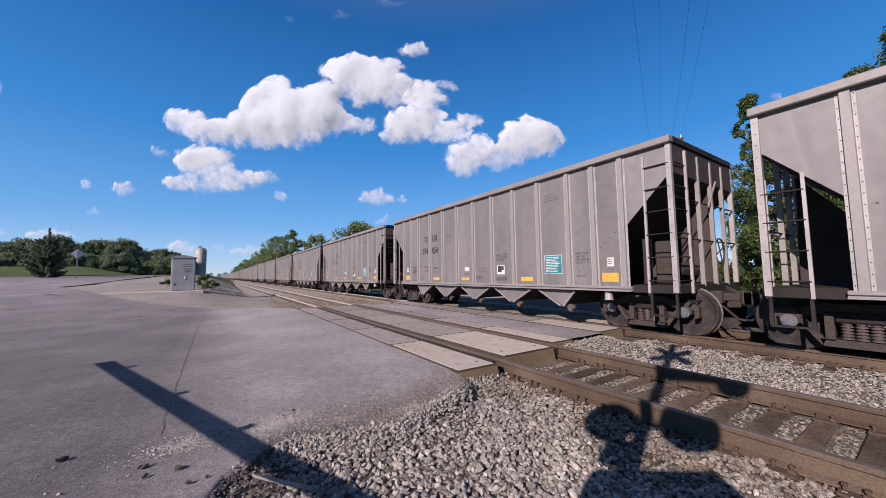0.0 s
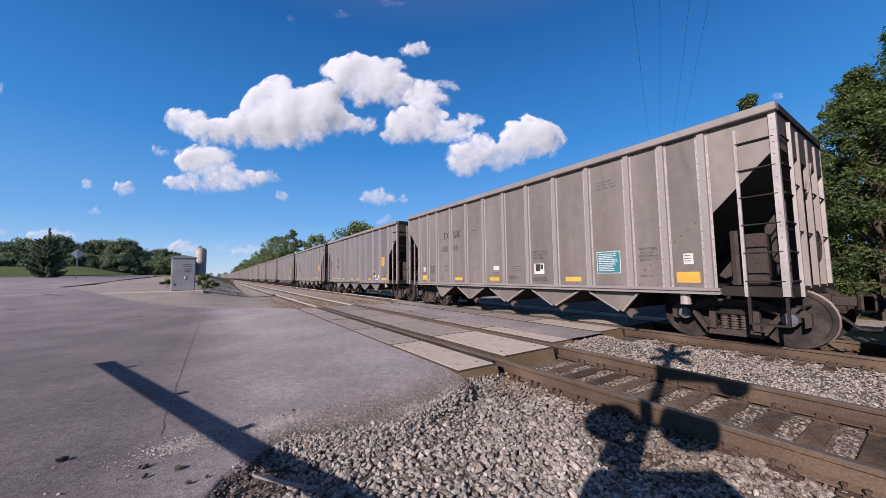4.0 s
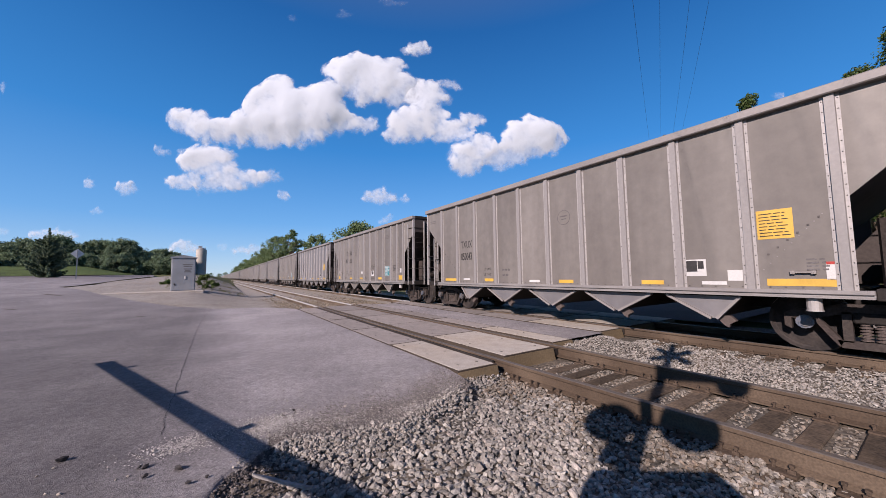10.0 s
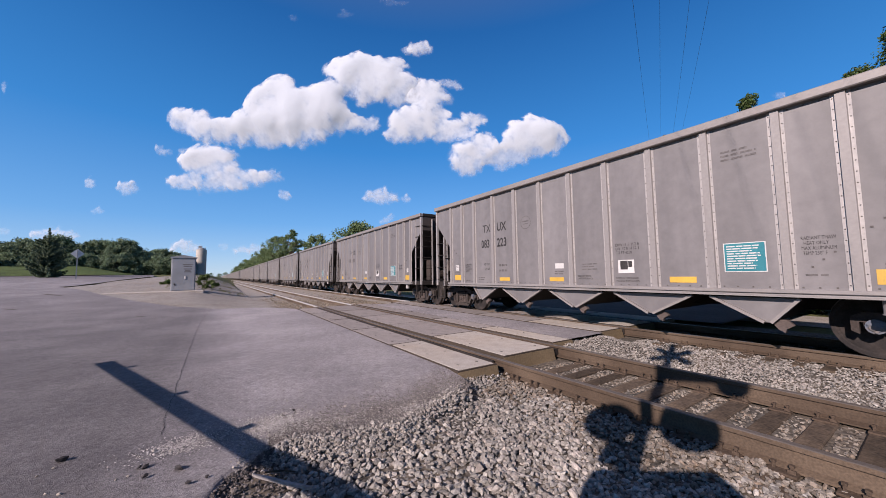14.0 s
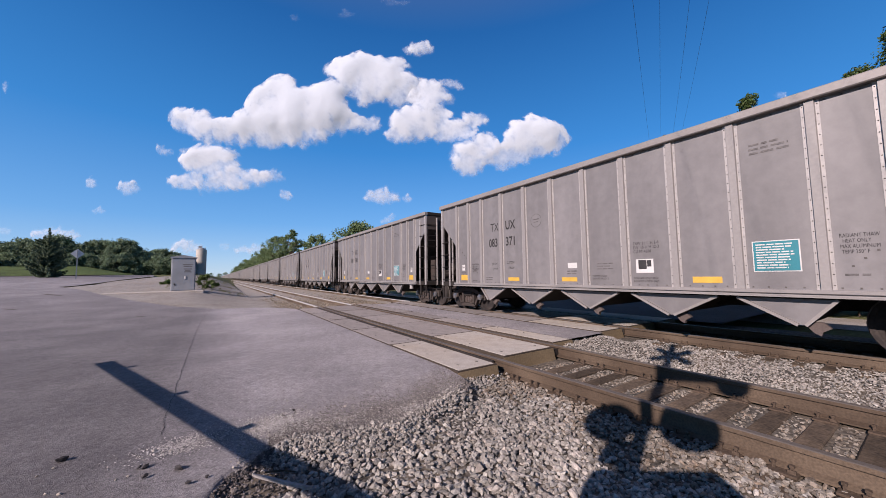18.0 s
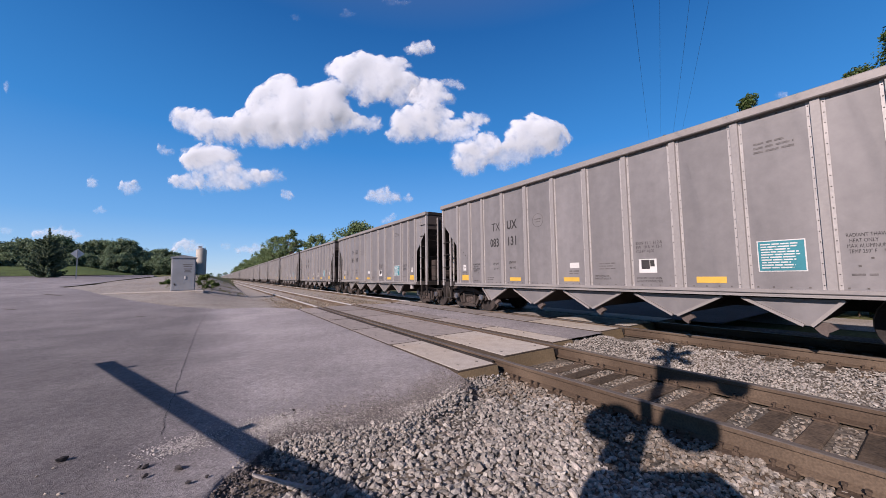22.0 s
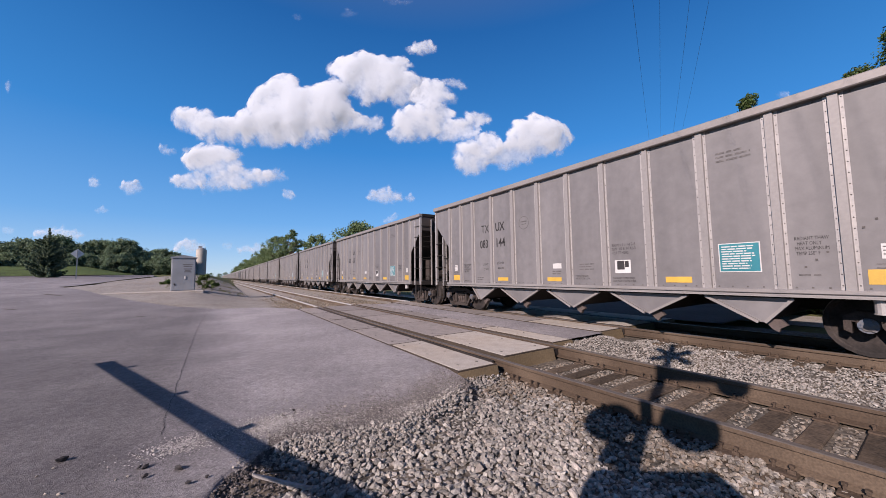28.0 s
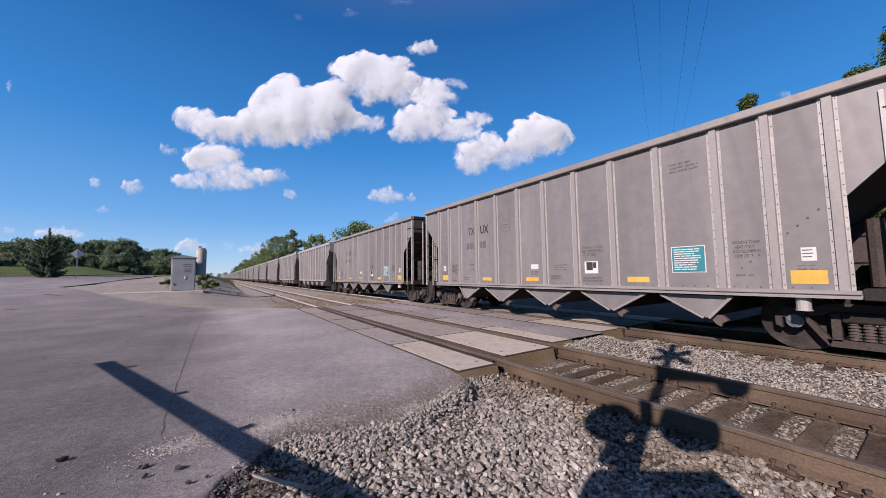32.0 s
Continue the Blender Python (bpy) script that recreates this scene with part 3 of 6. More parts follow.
        box(bm, -0.2, 0.2, s * 5.3, s * (HALF + 0.2), 0.62, 0.88, 0.02)
        box(bm, -0.09, 0.09, s * (HALF + 0.1), s * (HALF + 0.58), 0.68, 0.84, 0.02)
        box(bm, -0.16, 0.15, s * (HALF + 0.48), s * (HALF + 0.70), 0.60, 0.90, 0.04)
        part("coupler", bm, M_TRUCK, car)
        bm = bmesh.new()
        pts = [(-0.35, s * (HALF + 0.05), 0.75), (-0.36, s * (HALF + 0.3), 0.55), (-0.36, s * (HALF + 0.5), 0.35), (-0.3, s * (HALF + 0.68), 0.33)]
        for a, b in zip(pts, pts[1:]):
            bar(bm, a, b, 0.025, 6)
        bar(bm, (-1.3, s * (HALF + 0.02), 0.72), (-0.2, s * (HALF + 0.12), 0.70), 0.018, 6)
        part("brake_hose", bm, M_RUBBER, car)
        # step under the corner
        bm = bmesh.new()
        for y in (s * (HALF - 0.05), s * (HALF - 0.5)):
            box(bm, -SX - 0.01, -SX + 0.04, y - 0.02, y + 0.02, 0.42, ZS)
        box(bm, -SX - 0.02, -SX + 0.05, min(s * (HALF - 0.05), s * (HALF - 0.5)), max(s * (HALF - 0.05), s * (HALF - 0.5)), 0.42, 0.45)
        part("sill_step", bm, M_DARK, car)
    # brake gear on one end
    s = -1
    bm = bmesh.new()
    bar(bm, (-0.55, s * 5.62, 1.32), (-0.55 + 0.9, s * 5.62, 1.32), 0.2, 12)
    part("air_tank", bm, M_TRUCK, car, "dusty air reservoir")
    bm = bmesh.new()
    box(bm, -1.0, -0.65, s * 5.48, s * 5.78, 1.05, 1.95, 0.03)
    bar(bm, (-1.2, s * 5.43, 1.05), (-1.2, s * 5.43, 2.0), 0.09, 8)
    part("brake_valve", bm, M_TRUCK, car)
    bm = bmesh.new()
    c = Vector((0.55, s * (HALF + 0.0), 1.75))
    n = 14
    for i in range(n):
        a, b = 2 * math.pi * i / n, 2 * math.pi * (i + 1) / n
        bar(bm, c + Vector((0.28 * math.cos(a), 0, 0.28 * math.sin(a))), c + Vector((0.28 * math.cos(b), 0, 0.28 * math.sin(b))), 0.018, 5)
    for i in range(4):
        a = 2 * math.pi * i / 4 + 0.4
        bar(bm, c, c + Vector((0.27 * math.cos(a), 0, 0.27 * math.sin(a))), 0.014, 5)
    part("brake_wheel", bm, M_TRUCK, car)
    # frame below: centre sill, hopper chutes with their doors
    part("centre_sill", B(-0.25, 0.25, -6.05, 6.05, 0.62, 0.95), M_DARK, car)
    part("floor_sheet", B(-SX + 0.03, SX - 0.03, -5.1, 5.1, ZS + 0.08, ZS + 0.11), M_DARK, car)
    for i in range(5):
        y = 3.5 - 1.75 * i
        wl, wr = (0.38 if i == 0 else 0.74), (0.38 if i == 4 else 0.74)
        bm = bmesh.new()
        out = [(y + wl, ZS - 0.03), (y + 0.04, 0.47), (y - 0.04, 0.47), (y - wr, ZS - 0.03)]
        prism(bm, out, 0, -SX + 0.06, -SX + 0.10)
        for f in bm.faces:
            f.material_index = 1
        for p, q in ((out[0], out[1]), (out[2], out[3])):
            d = Vector((0, q[0] - p[0], q[1] - p[1])).normalized()
            nrm = Vector((0, -d.z, d.y)) * 0.022
            a, b = Vector((0, *p)), Vector((0, *q))
            prism(bm, [tuple((a + nrm).yz), tuple((b + nrm).yz), tuple((b - nrm).yz), tuple((a - nrm).yz)], 0, -SX + 0.0, -SX + 0.06)
        ch = part("hopper_chute", bm, [M_CHORD, body_mat], car, "pale V-shaped hopper chute")
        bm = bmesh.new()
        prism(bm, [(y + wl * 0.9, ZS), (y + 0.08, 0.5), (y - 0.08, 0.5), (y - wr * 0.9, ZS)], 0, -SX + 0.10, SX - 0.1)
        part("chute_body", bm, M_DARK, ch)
        bm = bmesh.new()
        prism(bm, [(y + 0.02, 0.52), (y - 0.10, 0.36), (y - 0.17, 0.32), (y - 0.19, 0.38), (y - 0.28, 0.44), (y - 0.2, 0.52)], 0, -1.47, -1.38)
        part("door_lever", bm, M_SPRING, ch, "dusty steel door lever")
    # trucks
    for s in (1, -1):
        tr = part("truck", TRUCK_ME[2], None, car, "cast steel two-axle truck")
        tr.location.y = s * TRUCK_Y
        for x in (-1.01, 1.01):
            part("side_frame", TRUCK_ME[0], None, tr).location.x = x
        for y in (-0.14, 0.0, 0.14):
            part("spring", TRUCK_ME[1], None, tr).location = (-1.01, y, 0)
        for a in AXLES:
            w = part("wheelset", WHEEL_ME, None, tr)
            w.location = (0, a, R_WHEEL)
    bm = bar(bmesh.new(), (-SX + 0.06, -4.72, ZS - 0.19), (-SX + 0.06, -4.72, ZS), 0.085, 14)
    bar(bm, (-SX + 0.06, -4.72, ZS - 0.2), (-SX + 0.06, -4.72, ZS - 0.185), 0.095, 14)
    part("end_bracket", bm, M_POST, car, "short bare aluminium jacking cup")
    # markings
    mid = lambda i: (posts[i] + posts[i + 1]) / 2
    if kind == "A":
        decal(car, "reflector", M_YELLOW, mid(0) - 0.05, ZS + 0.22, 0.72, 0.09)
        decal(car, "reflector", M_YELLOW, mid(2) - 0.15, ZS + 0.22, 0.42, 0.09)
        decal(car, "reflector", M_YELLOW, mid(5), ZS + 0.20, 0.42, 0.08)
        decal(car, "reflector", M_YELLOW, mid(7), ZS + 0.20, 0.42, 0.08)
        decal(car, "reflector", M_YELLOW, mid(9) - 0.05, ZS + 0.22, 0.74, 0.11)
        lb = decal(car, "warning_label", M_YELLOW, mid(9) + 0.18, 2.02, 0.42, 0.46, "orange-yellow printed notice")
        bars(lb, "small_print", M_BLACK, mid(9) + 0.18, 2.19, 0.36, 8, 0.05, 0.013, -SX - 0.006)
        for y, z in ((mid(1), ZS + 0.24), (mid(4), ZS + 0.2), (mid(8), ZS + 0.2)):
            decal(car, "white_label", M_WHITE, y, z, 0.36, 0.06)
        decal(car, "white_label", M_WHITE, mid(8) - 0.3, 1.22, 0.2, 0.18)
        k = decal(car, "id_plate", M_WHITE, mid(8) + 0.28, 1.36, 0.36, 0.3, "white framed black plate")
        decal(k, "plate_field", M_BLACK, mid(8) + 0.32, 1.39, 0.17, 0.2, x=-SX - 0.005)
        decal(k, "plate_field", M_BLACK, mid(8) + 0.18, 1.41, 0.09, 0.14, x=-SX - 0.005)
        bars(car, "small_stencil", M_FAINT, mid(9) - 0.25, 1.45, 0.24, 4, 0.05, 0.025)
        rl = decal(car, "safety_label", M_WHITE, mid(9) - 0.42, 1.28, 0.2, 0.26, "white safety label with a red head")
        decal(rl, "label_head", M_RED, mid(9) - 0.42, 1.39, 0.19, 0.04, x=-SX - 0.005)
        bm = bar(bmesh.new(), (-SX - 0.05, mid(9) + 0.02, 1.26), (-SX - 0.05, mid(9) - 0.2, 1.26), 0.014, 6)
        for dy in (0.02, -0.2):
            box(bm, -SX - 0.055, -SX + 0.002, mid(9) + dy - 0.025, mid(9) + dy + 0.025, 1.235, 1.285)
        for k in range(9):
            box(bm, -SX - 0.006, -SX + 0.002, mid(9) + 0.34 - 0.085 * k, mid(9) + 0.355 - 0.085 * k, 1.3 + 0.1 * k, 1.315 + 0.1 * k)
        part("handle", bm, M_CHORD, car, "small bolted pull handle")
        lettering("LD LMT", 0.11, mid(2) + 0.1, 1.42, car)
        lettering("LT  WT", 0.11, mid(2) + 0.1, 1.24, car)
        bars(car, "end_stencil", M_FAINT, 5.68, 3.45, 0.5, 2, 0.07, 0.03)
        lg = Vector((-SX - 0.003, mid(5), 2.7))
    else:
        for i, w, h in ((0, 0.36, 0.19), (3, 0.44, 0.10), (5, 0.44, 0.10), (8, 0.44, 0.11), (11, 0.38, 0.20)):
            decal(car, "reflector", M_YELLOW, mid(i) + (0 if i else -0.05), ZS + 0.2 + h / 2, w, h, "yellow reflector")
        decal(car, "white_label", M_WHITE, mid(5) - 0.1, 1.48, 0.26, 0.13)
        k = decal(car, "id_plate", M_WHITE, mid(7) + 0.1, 1.42, 0.34, 0.28, "white framed black plate")
        decal(k, "plate_field", M_BLACK, mid(7) + 0.14, 1.45, 0.16, 0.19, x=-SX - 0.005)
        decal(k, "plate_field", M_BLACK, mid(7) + 0.01, 1.47, 0.08, 0.13, x=-SX - 0.005)
        decal(car, "notice_border", M_WHITE, mid(9) + 0.03, 1.52, 0.55, 0.49)
        tl = decal(car, "teal_notice", M_TEAL, mid(9) + 0.03, 1.52, 0.52, 0.46, "teal printed notice", x=-SX - 0.005)
        bars(tl, "small_print", M_WHITE, mid(9) + 0.03, 1.705, 0.46, 10, 0.041, 0.02, -SX - 0.009)
        for i, z, w in ((10, 1.74, 0.62), (1, 1.60, 0.62)):
            lettering("RADIANT THAW\n  HEAT ONLY\nMAX ALUMINUM\n TEMP 250\u00b0 F", 0.075, mid(i) + 0.18, z, car, wide=w)
            bars(car, "small_stencil", M_FAINT, mid(i) - 0.01, z - 0.52, 0.34, 1, 0.07, 0.03)
        for i in (0, 11):
            nt = decal(car, "white_notice", M_WHITE, mid(i) - 0.02, 1.53, 0.16, 0.2)
            bars(nt, "small_print", M_FAINT, mid(i) - 0.02, 1.59, 0.13, 3, 0.05, 0.014, -SX - 0.006)
            bars(car, "small_stencil", M_FAINT, mid(i) - 0.02, 1.36, 0.26, 2, 0.05, 0.02)
        bars(car, "small_stencil", M_FAINT, mid(2) + 0.1, 1.18, 0.34, 2, 0.06, 0.03)
        bars(car, "small_stencil", M_FAINT, mid(6), 1.5, 0.4, 3, 0.06, 0.022)
        lettering("PRIMARY DOOR\nINDICATOR LOCK", 0.058, posts[6] - 0.16, 1.2, car, wide=0.8)
        lettering("EXW 11 1  H 2-8\nEW  10 8  H 12-3\nCU FT 4200", 0.085, posts[7] - 0.16, 1.86, car, wide=0.82)
        lettering("DOORS ARE LOCKED WHEN\nINDICATOR IS WITHIN STRIPE", 0.06, posts[7] - 0.15, 1.15, car, wide=0.6)
        bars(car, "small_stencil", M_FAINT, mid(5) - 0.1, 1.34, 0.3, 2, 0.06, 0.03)
        bars(car, "small_stencil", M_FAINT, mid(9), 3.35, 0.5, 3, 0.07, 0.03)
        lettering("LD LMT", 0.092, posts[3] + 0.46, 1.58, car, wide=0.86)
        lettering("LT WT", 0.092, posts[3] + 0.42, 1.42, car, wide=0.86)
        lg = Vector((-SX - 0.003, mid(4) + 0.05, 2.75))
    bm = bmesh.new()
    n = 20
    for i in range(n):
        a, b = 2 * math.pi * i / n, 2 * math.pi * (i + 1) / n
        q = [lg + Vector((0, r * math.cos(t), r * math.sin(t))) for r, t in ((0.19, a), (0.19, b), (0.175, b), (0.175, a))]
        bm.faces.new([bm.verts.new(v) for v in q])
    box(bm, lg.x - 0.001, lg.x, lg.y - 0.11, lg.y + 0.11, lg.z + 0.02, lg.z + 0.05)
    box(bm, lg.x - 0.001, lg.x, lg.y - 0.08, lg.y + 0.08, lg.z - 0.05, lg.z - 0.03)
    part("round_mark", bm, M_FAINT, car)
    return car


TEMPLATES = {
    "B": build_car("B", M_CAR, "grey ribbed aluminium coal hopper car with a teal notice"),
    "C": build_car("B", M_CAR2, "tan-grey weathered coal hopper car with a teal notice"),
    "A": build_car("A", M_CAR3, "pale grey coal hopper car with an orange-yellow notice"),
}


def build_far_car():
    """A car seen from far off only."""
    car = thing("hopper_car", pose(FAR_C, -90, 0), "grey ribbed coal hopper car far down the train", "freight car", "cars of the coal train")
    bm = bmesh.new()
    prism(bm, [(-HALF, ZT), (HALF, ZT), (HALF, 3.2), (4.97, 2.25), (4.97, ZS), (-4.97, ZS), (-4.97, 2.25), (-HALF, 3.2)], 0, -SX, SX)
    part("body", bm, M_CAR, car)
    bm = bmesh.new()
    for p in POSTS_B:
        box(bm, -SX - 0.075, -SX, p - 0.1, p + 0.1, ZS + 0.1, ZT - 0.13)
    box(bm, -SX - 0.085, -SX, -HALF, HALF, ZT - 0.2, ZT)
    box(bm, -SX - 0.07, -SX, -5.1, 5.1, ZS, ZS + 0.11)
    part("stile", bm, M_POST, car)
    bm = bmesh.new()
    for i in range(5):
        y = 3.5 - 1.75 * i
        prism(bm, [(y + 0.76, ZS), (y, 0.47), (y - 0.76, ZS)], 0, -SX + 0.1, SX - 0.1)
    box(bm, -0.25, 0.25, -6.8, 6.8, 0.62, 0.9)
    part("hopper_chute", bm, M_CHORD, car)
    for s in (-1, 1):
        bm = bmesh.new()
        box(bm, -1.05, 1.05, s * TRUCK_Y - 0.6, s * TRUCK_Y + 0.6, 0.2, 0.75)
        for a in AXLES:
            bar(bm, (-0.85, s * TRUCK_Y + a, R_WHEEL), (0.85, s * TRUCK_Y + a, R_WHEEL), R_WHEEL, 12)
        for x in (-SX, SX):
            box(bm, x - 0.05, x + 0.05, s * (HALF - 0.05) - 0.05, s * (HALF - 0.05) + 0.05, ZS, 3.3)
        part("truck", bm, M_DARK, car)
    return car


FAR_TEMPLATE = build_far_car()

# car numbers in the order in which they pass; a short mark on one line belongs to the pale cars
NUMBERS = {1: "074 054", 2: "073 292", 3: "073 923", 4: "050319", 5: "053 143", 9: "050172", 10: "050303", 11: "053 010", 12: "053 220", 13: "050177", 14: "050196", 15: "050529", 16: "050043", 17: "053 152", 18: "050019", 19: "053 148", 20: "083 251", 21: "083 269", 22: "083 223", 26: "083 245", 27: "083 303", 28: "083 371", 29: "083 380", 30: "083 165", 31: "083 373", 32: "083 083", 33: "083 135", 34: "083 131", 35: "083 199", 36: "083 359", 37: "083 092", 38: "083 236", 39: "083 145", 42: "083 287", 43: "083 144", 44: "083 232", 45: "083 085", 46: "083 102", 47: "083 021", 48: "083 142"}
WEIGHTS = {47: ("236700", "49300"), 38: ("237300", "48700"), 32: ("236800", "49200"), 26: ("237300", "48700"), 14: ("237400", "48600"), 29: ("236900", "49100"), 35: ("237300", "48700"), 20: ("237400", "48400"), 28: ("237000", "49000"), 31: ("236900", "49100"), 34: ("236900", "49100"), 48: ("237400", "48500"), 43: ("237400", "48600")}
A_CARS = {4, 6, 8, 9, 10, 13, 14, 15, 16, 18}
TAN_CARS = {7, 11, 12, 17, 19}
DUSTY_CARS = {14, 16}
BRIGHT_STILES = 18


def paint(ob, slot, material):
    ob.material_slots[slot].link = "OBJECT"
    ob.material_slots[slot].material = material


FIRST, LAST_NEAR, LAST = 0, 50, 98
CARS = {}
for n in range(FIRST, LAST + 1):
    if n > LAST_NEAR:
        c = copy_thing(FAR_TEMPLATE, pose(FAR_C, PITCH * n, 0))
    else:
        k = "A" if n in A_CARS else "C" if n in TAN_CARS else "B"
        c = copy_thing(TEMPLATES[k], pose(FAR_C, PITCH * n, 0))
        if n in DUSTY_CARS or n == BRIGHT_STILES:
            # the brown-dusted pale cars, and the grey one with freshly blasted stiles
            for o in c.children_recursive:
                if n in DUSTY_CARS and o.name.split(".")[0] in ("side_panel", "end_side_panel"):
                    paint(o, 0, M_CAR2)
                elif n == BRIGHT_STILES and o.name.startswith("stile"):
                    paint(o, 0, M_POST)
                    paint(o, 1, M_BLASTED)
        num = NUMBERS.get(n)
        if num and " " in num:
            a, b = num.split()
            p4 = POSTS_B[3]
            lettering("TX", 0.37, p4 + 0.50, 2.64, c, wide=0.78, label="black stencilled letters")
            lettering("UX", 0.37, p4 - 0.17, 2.64, c, wide=0.78)
            lettering(a, 0.37, p4 + 0.58, 2.15, c, wide=0.74)
            lettering(b, 0.37, p4 - 0.17, 2.15, c, wide=0.78)
            w = WEIGHTS.get(n)
            if w:
                lettering(w[0], 0.10, p4 - 0.22, 1.60, c)
                lettering(w[1], 0.10, p4 - 0.26, 1.44, c)
            else:
                bars(c, "small_stencil", M_FAINT, p4 - 0.42, 1.56, 0.36, 2, 0.16, 0.06)
        elif num:
            lettering("TXUX", 0.36, POSTS_A[1] - 0.20, 2.22, c, wide=0.64, label="black stencilled letters")
            lettering(num, 0.36, POSTS_A[1] - 0.20, 1.80, c, wide=0.58)
            w = WEIGHTS.get(n)
            if w:
                lettering(w[0], 0.11, POSTS_A[3] - 0.3, 1.42, c)
                lettering(w[1], 0.11, POSTS_A[3] - 0.34, 1.25, c)
            else:
                bars(c, "small_stencil", M_FAINT, POSTS_A[3] - 0.45, 1.42, 0.36, 2, 0.16, 0.06)
        elif n in A_CARS:
            # worn numbers that cannot be read
            lettering("TXUX", 0.36, POSTS_A[1] - 0.20, 2.22, c, wide=0.64, label="black stencilled letters")
            bars(c, "worn_number", M_FAINT, POSTS_A[1] - 0.53, 1.92, 0.66, 1, 0.2, 0.2)
        else:
            lettering("TX", 0.37, POSTS_B[3] + 0.50, 2.64, c, wide=0.78, label="black stencilled letters")
            lettering("UX", 0.37, POSTS_B[3] - 0.17, 2.64, c, wide=0.78)
            bars(c, "worn_number", M_FAINT, POSTS_B[3] + 0.36, 2.27, 0.42, 1, 0.2, 0.22)
            bars(c, "worn_number", M_FAINT, POSTS_B[3] - 0.38, 2.27, 0.42, 1, 0.2, 0.22)
    if n == 15:
        # this one carries a blank white placard in place of the orange notice
        for o in [o for o in c.children if o.name.startswith("warning_label")]:
            for q in (*o.children_recursive, o):
                bpy.data.objects.remove(q)
        decal(c, "placard", M_WHITE, POSTS_A[9] - 0.42, 1.86, 0.34, 0.66, "blank white placard")
    CARS[n] = c
for t in (*TEMPLATES.values(), FAR_TEMPLATE):
    for o in (*t.children_recursive, t):
        bpy.data.objects.remove(o)


# ---------- crossing panels ----------
P0, PL, PN = 3.86, 2.18, 5
# from, to and front end of each row of panels; the ends are staggered along the skewed road
ROWS = {NEAR_C: ((2.72, 3.42, 3.76), (3.79, 4.96, 4.0), (5.30, 5.86, 4.26)), FAR_C: ((FAR_C - 1.78, FAR_C - 0.93, 4.42), (FAR_C - 0.59, FAR_C + 0.59, 4.42), (FAR_C + 0.87, FAR_C + 1.78, 4.42))}


def panel_mesh(w, face):
    bm = bmesh.new()
    box(bm, 0.025, w - 0.025, 0.03, PL - 0.045, -0.16, 0.0, 0.012)
    for x in (0.18, w - 0.18):
        for y in (0.25, PL / 2, PL - 0.25):
            bar(bm, (x, y, -0.01), (x, y, 0.003), 0.022, 8)
            bm.faces.ensure_lookup_table()
            for f in bm.faces[-10:]:
                f.material_index = 2
    box(bm, 0.0, w, 0.0, 0.03, -0.17, -0.004, 0, 1)
    box(bm, 0.0, w, PL - 0.04, PL - 0.012, -0.17, -0.004, 0, 1)
    box(bm, 0.0, 0.03, 0.03, PL - 0.04, -0.17, -0.004, 0, 1)
    box(bm, w - 0.03, w, 0.03, PL - 0.04, -0.17, -0.004, 0, 1)
    return mesh_of(bm, "concrete_panel", [face, M_JOINT, M_RUBBER])


CROSSING = thing("level_crossing", pose(0, 0, 0), "concrete panel level crossing over both tracks", "level crossing", kind="structure")
for cx in (NEAR_C, FAR_C):
    for x0, x1, p0 in ROWS[cx]:
        clean, dusty = panel_mesh(x1 - x0, M_CONC), panel_mesh(x1 - x0, M_CONC2)
        for k in range(PN):
            o = part("concrete_panel", clean if k == 0 else dusty, None, CROSSING)
            o.location = (x0, p0 + k * PL, 0.004 * math.sin(5 * k + 7 * x0))
        bm = bmesh.new()
        prism(bm, [(p0 + 0.01, -0.02), (p0 + 0.01, -0.26), (p0 - 0.07, -0.24), (p0 - 0.015, -0.02)], 0, x0 + 0.005, x1 - 0.005)
        part("end_ramp", bm, M_TIMBER, CROSSING, "rusty sloping end plate")
    for s in (-1, 1):
        c = cx + s * (GAUGE / 2 + 0.037)
        for q0, q1 in ((-0.078, -0.04), (0.04, 0.125)) if s < 0 else ((-0.125, -0.04), (0.04, 0.078)):
            part("flangeway_strip", B(c + q0, c + q1, ROWS[cx][1][2], P0 + PN * PL, -0.16, -0.03 if q1 - q0 < 0.05 else -0.05), M_RUBBER, CROSSING)
def strip_z(x, y):
    return -0.02 + 0.006 * noise.noise((x * 2, y * 2, 1))


sheet("road_strip", list(np.arange(5.87, FAR_C - 1.77, 0.1)), list(np.arange(4.34, P0 + PN * PL, 0.4)), strip_z, M_ASPHALT, "asphalt strip between the two crossings", "road")
# darker than the other asphalt: the train's shade is deepened in its colour
sheet("road_beyond", list(np.arange(FAR_C + 1.79, 40, 0.8)), list(np.arange(P0 - 0.5, P0 + PN * PL, 0.6)), lambda x, y: -0.03, mat("train_shaded_asphalt", (0.055, 0.05, 0.05), 0.92, grain=130, vary=0.25, stain=0.15, stain_scale=0.6, bump=0.5, mid=0.2), "asphalt road running on beyond the tracks", "road")

# ---------- ties, plates and spikes ----------
bm = box(bmesh.new(), -1.3, 1.3, -0.082, 0.082, -0.37, -0.195, 0.012)
TIE_ME = mesh_of(bm, "tie", M_TIE)
bm = box(bmesh.new(), -0.17, 0.17, -0.085, 0.085, -0.195, -0.176, 0.004)
for x, y in ((-0.10, -0.05), (0.10, 0.05), (-0.10, 0.05), (0.10, -0.05)):
    box(bm, x - 0.009, x + 0.009, y - 0.009, y + 0.009, -0.19, -0.128 if y * x < 0 else -0.14)
    box(bm, x - 0.022 if x > 0 else x - 0.012, x + 0.012 if x > 0 else x + 0.022, y - 0.014, y + 0.014, -0.14, -0.125)
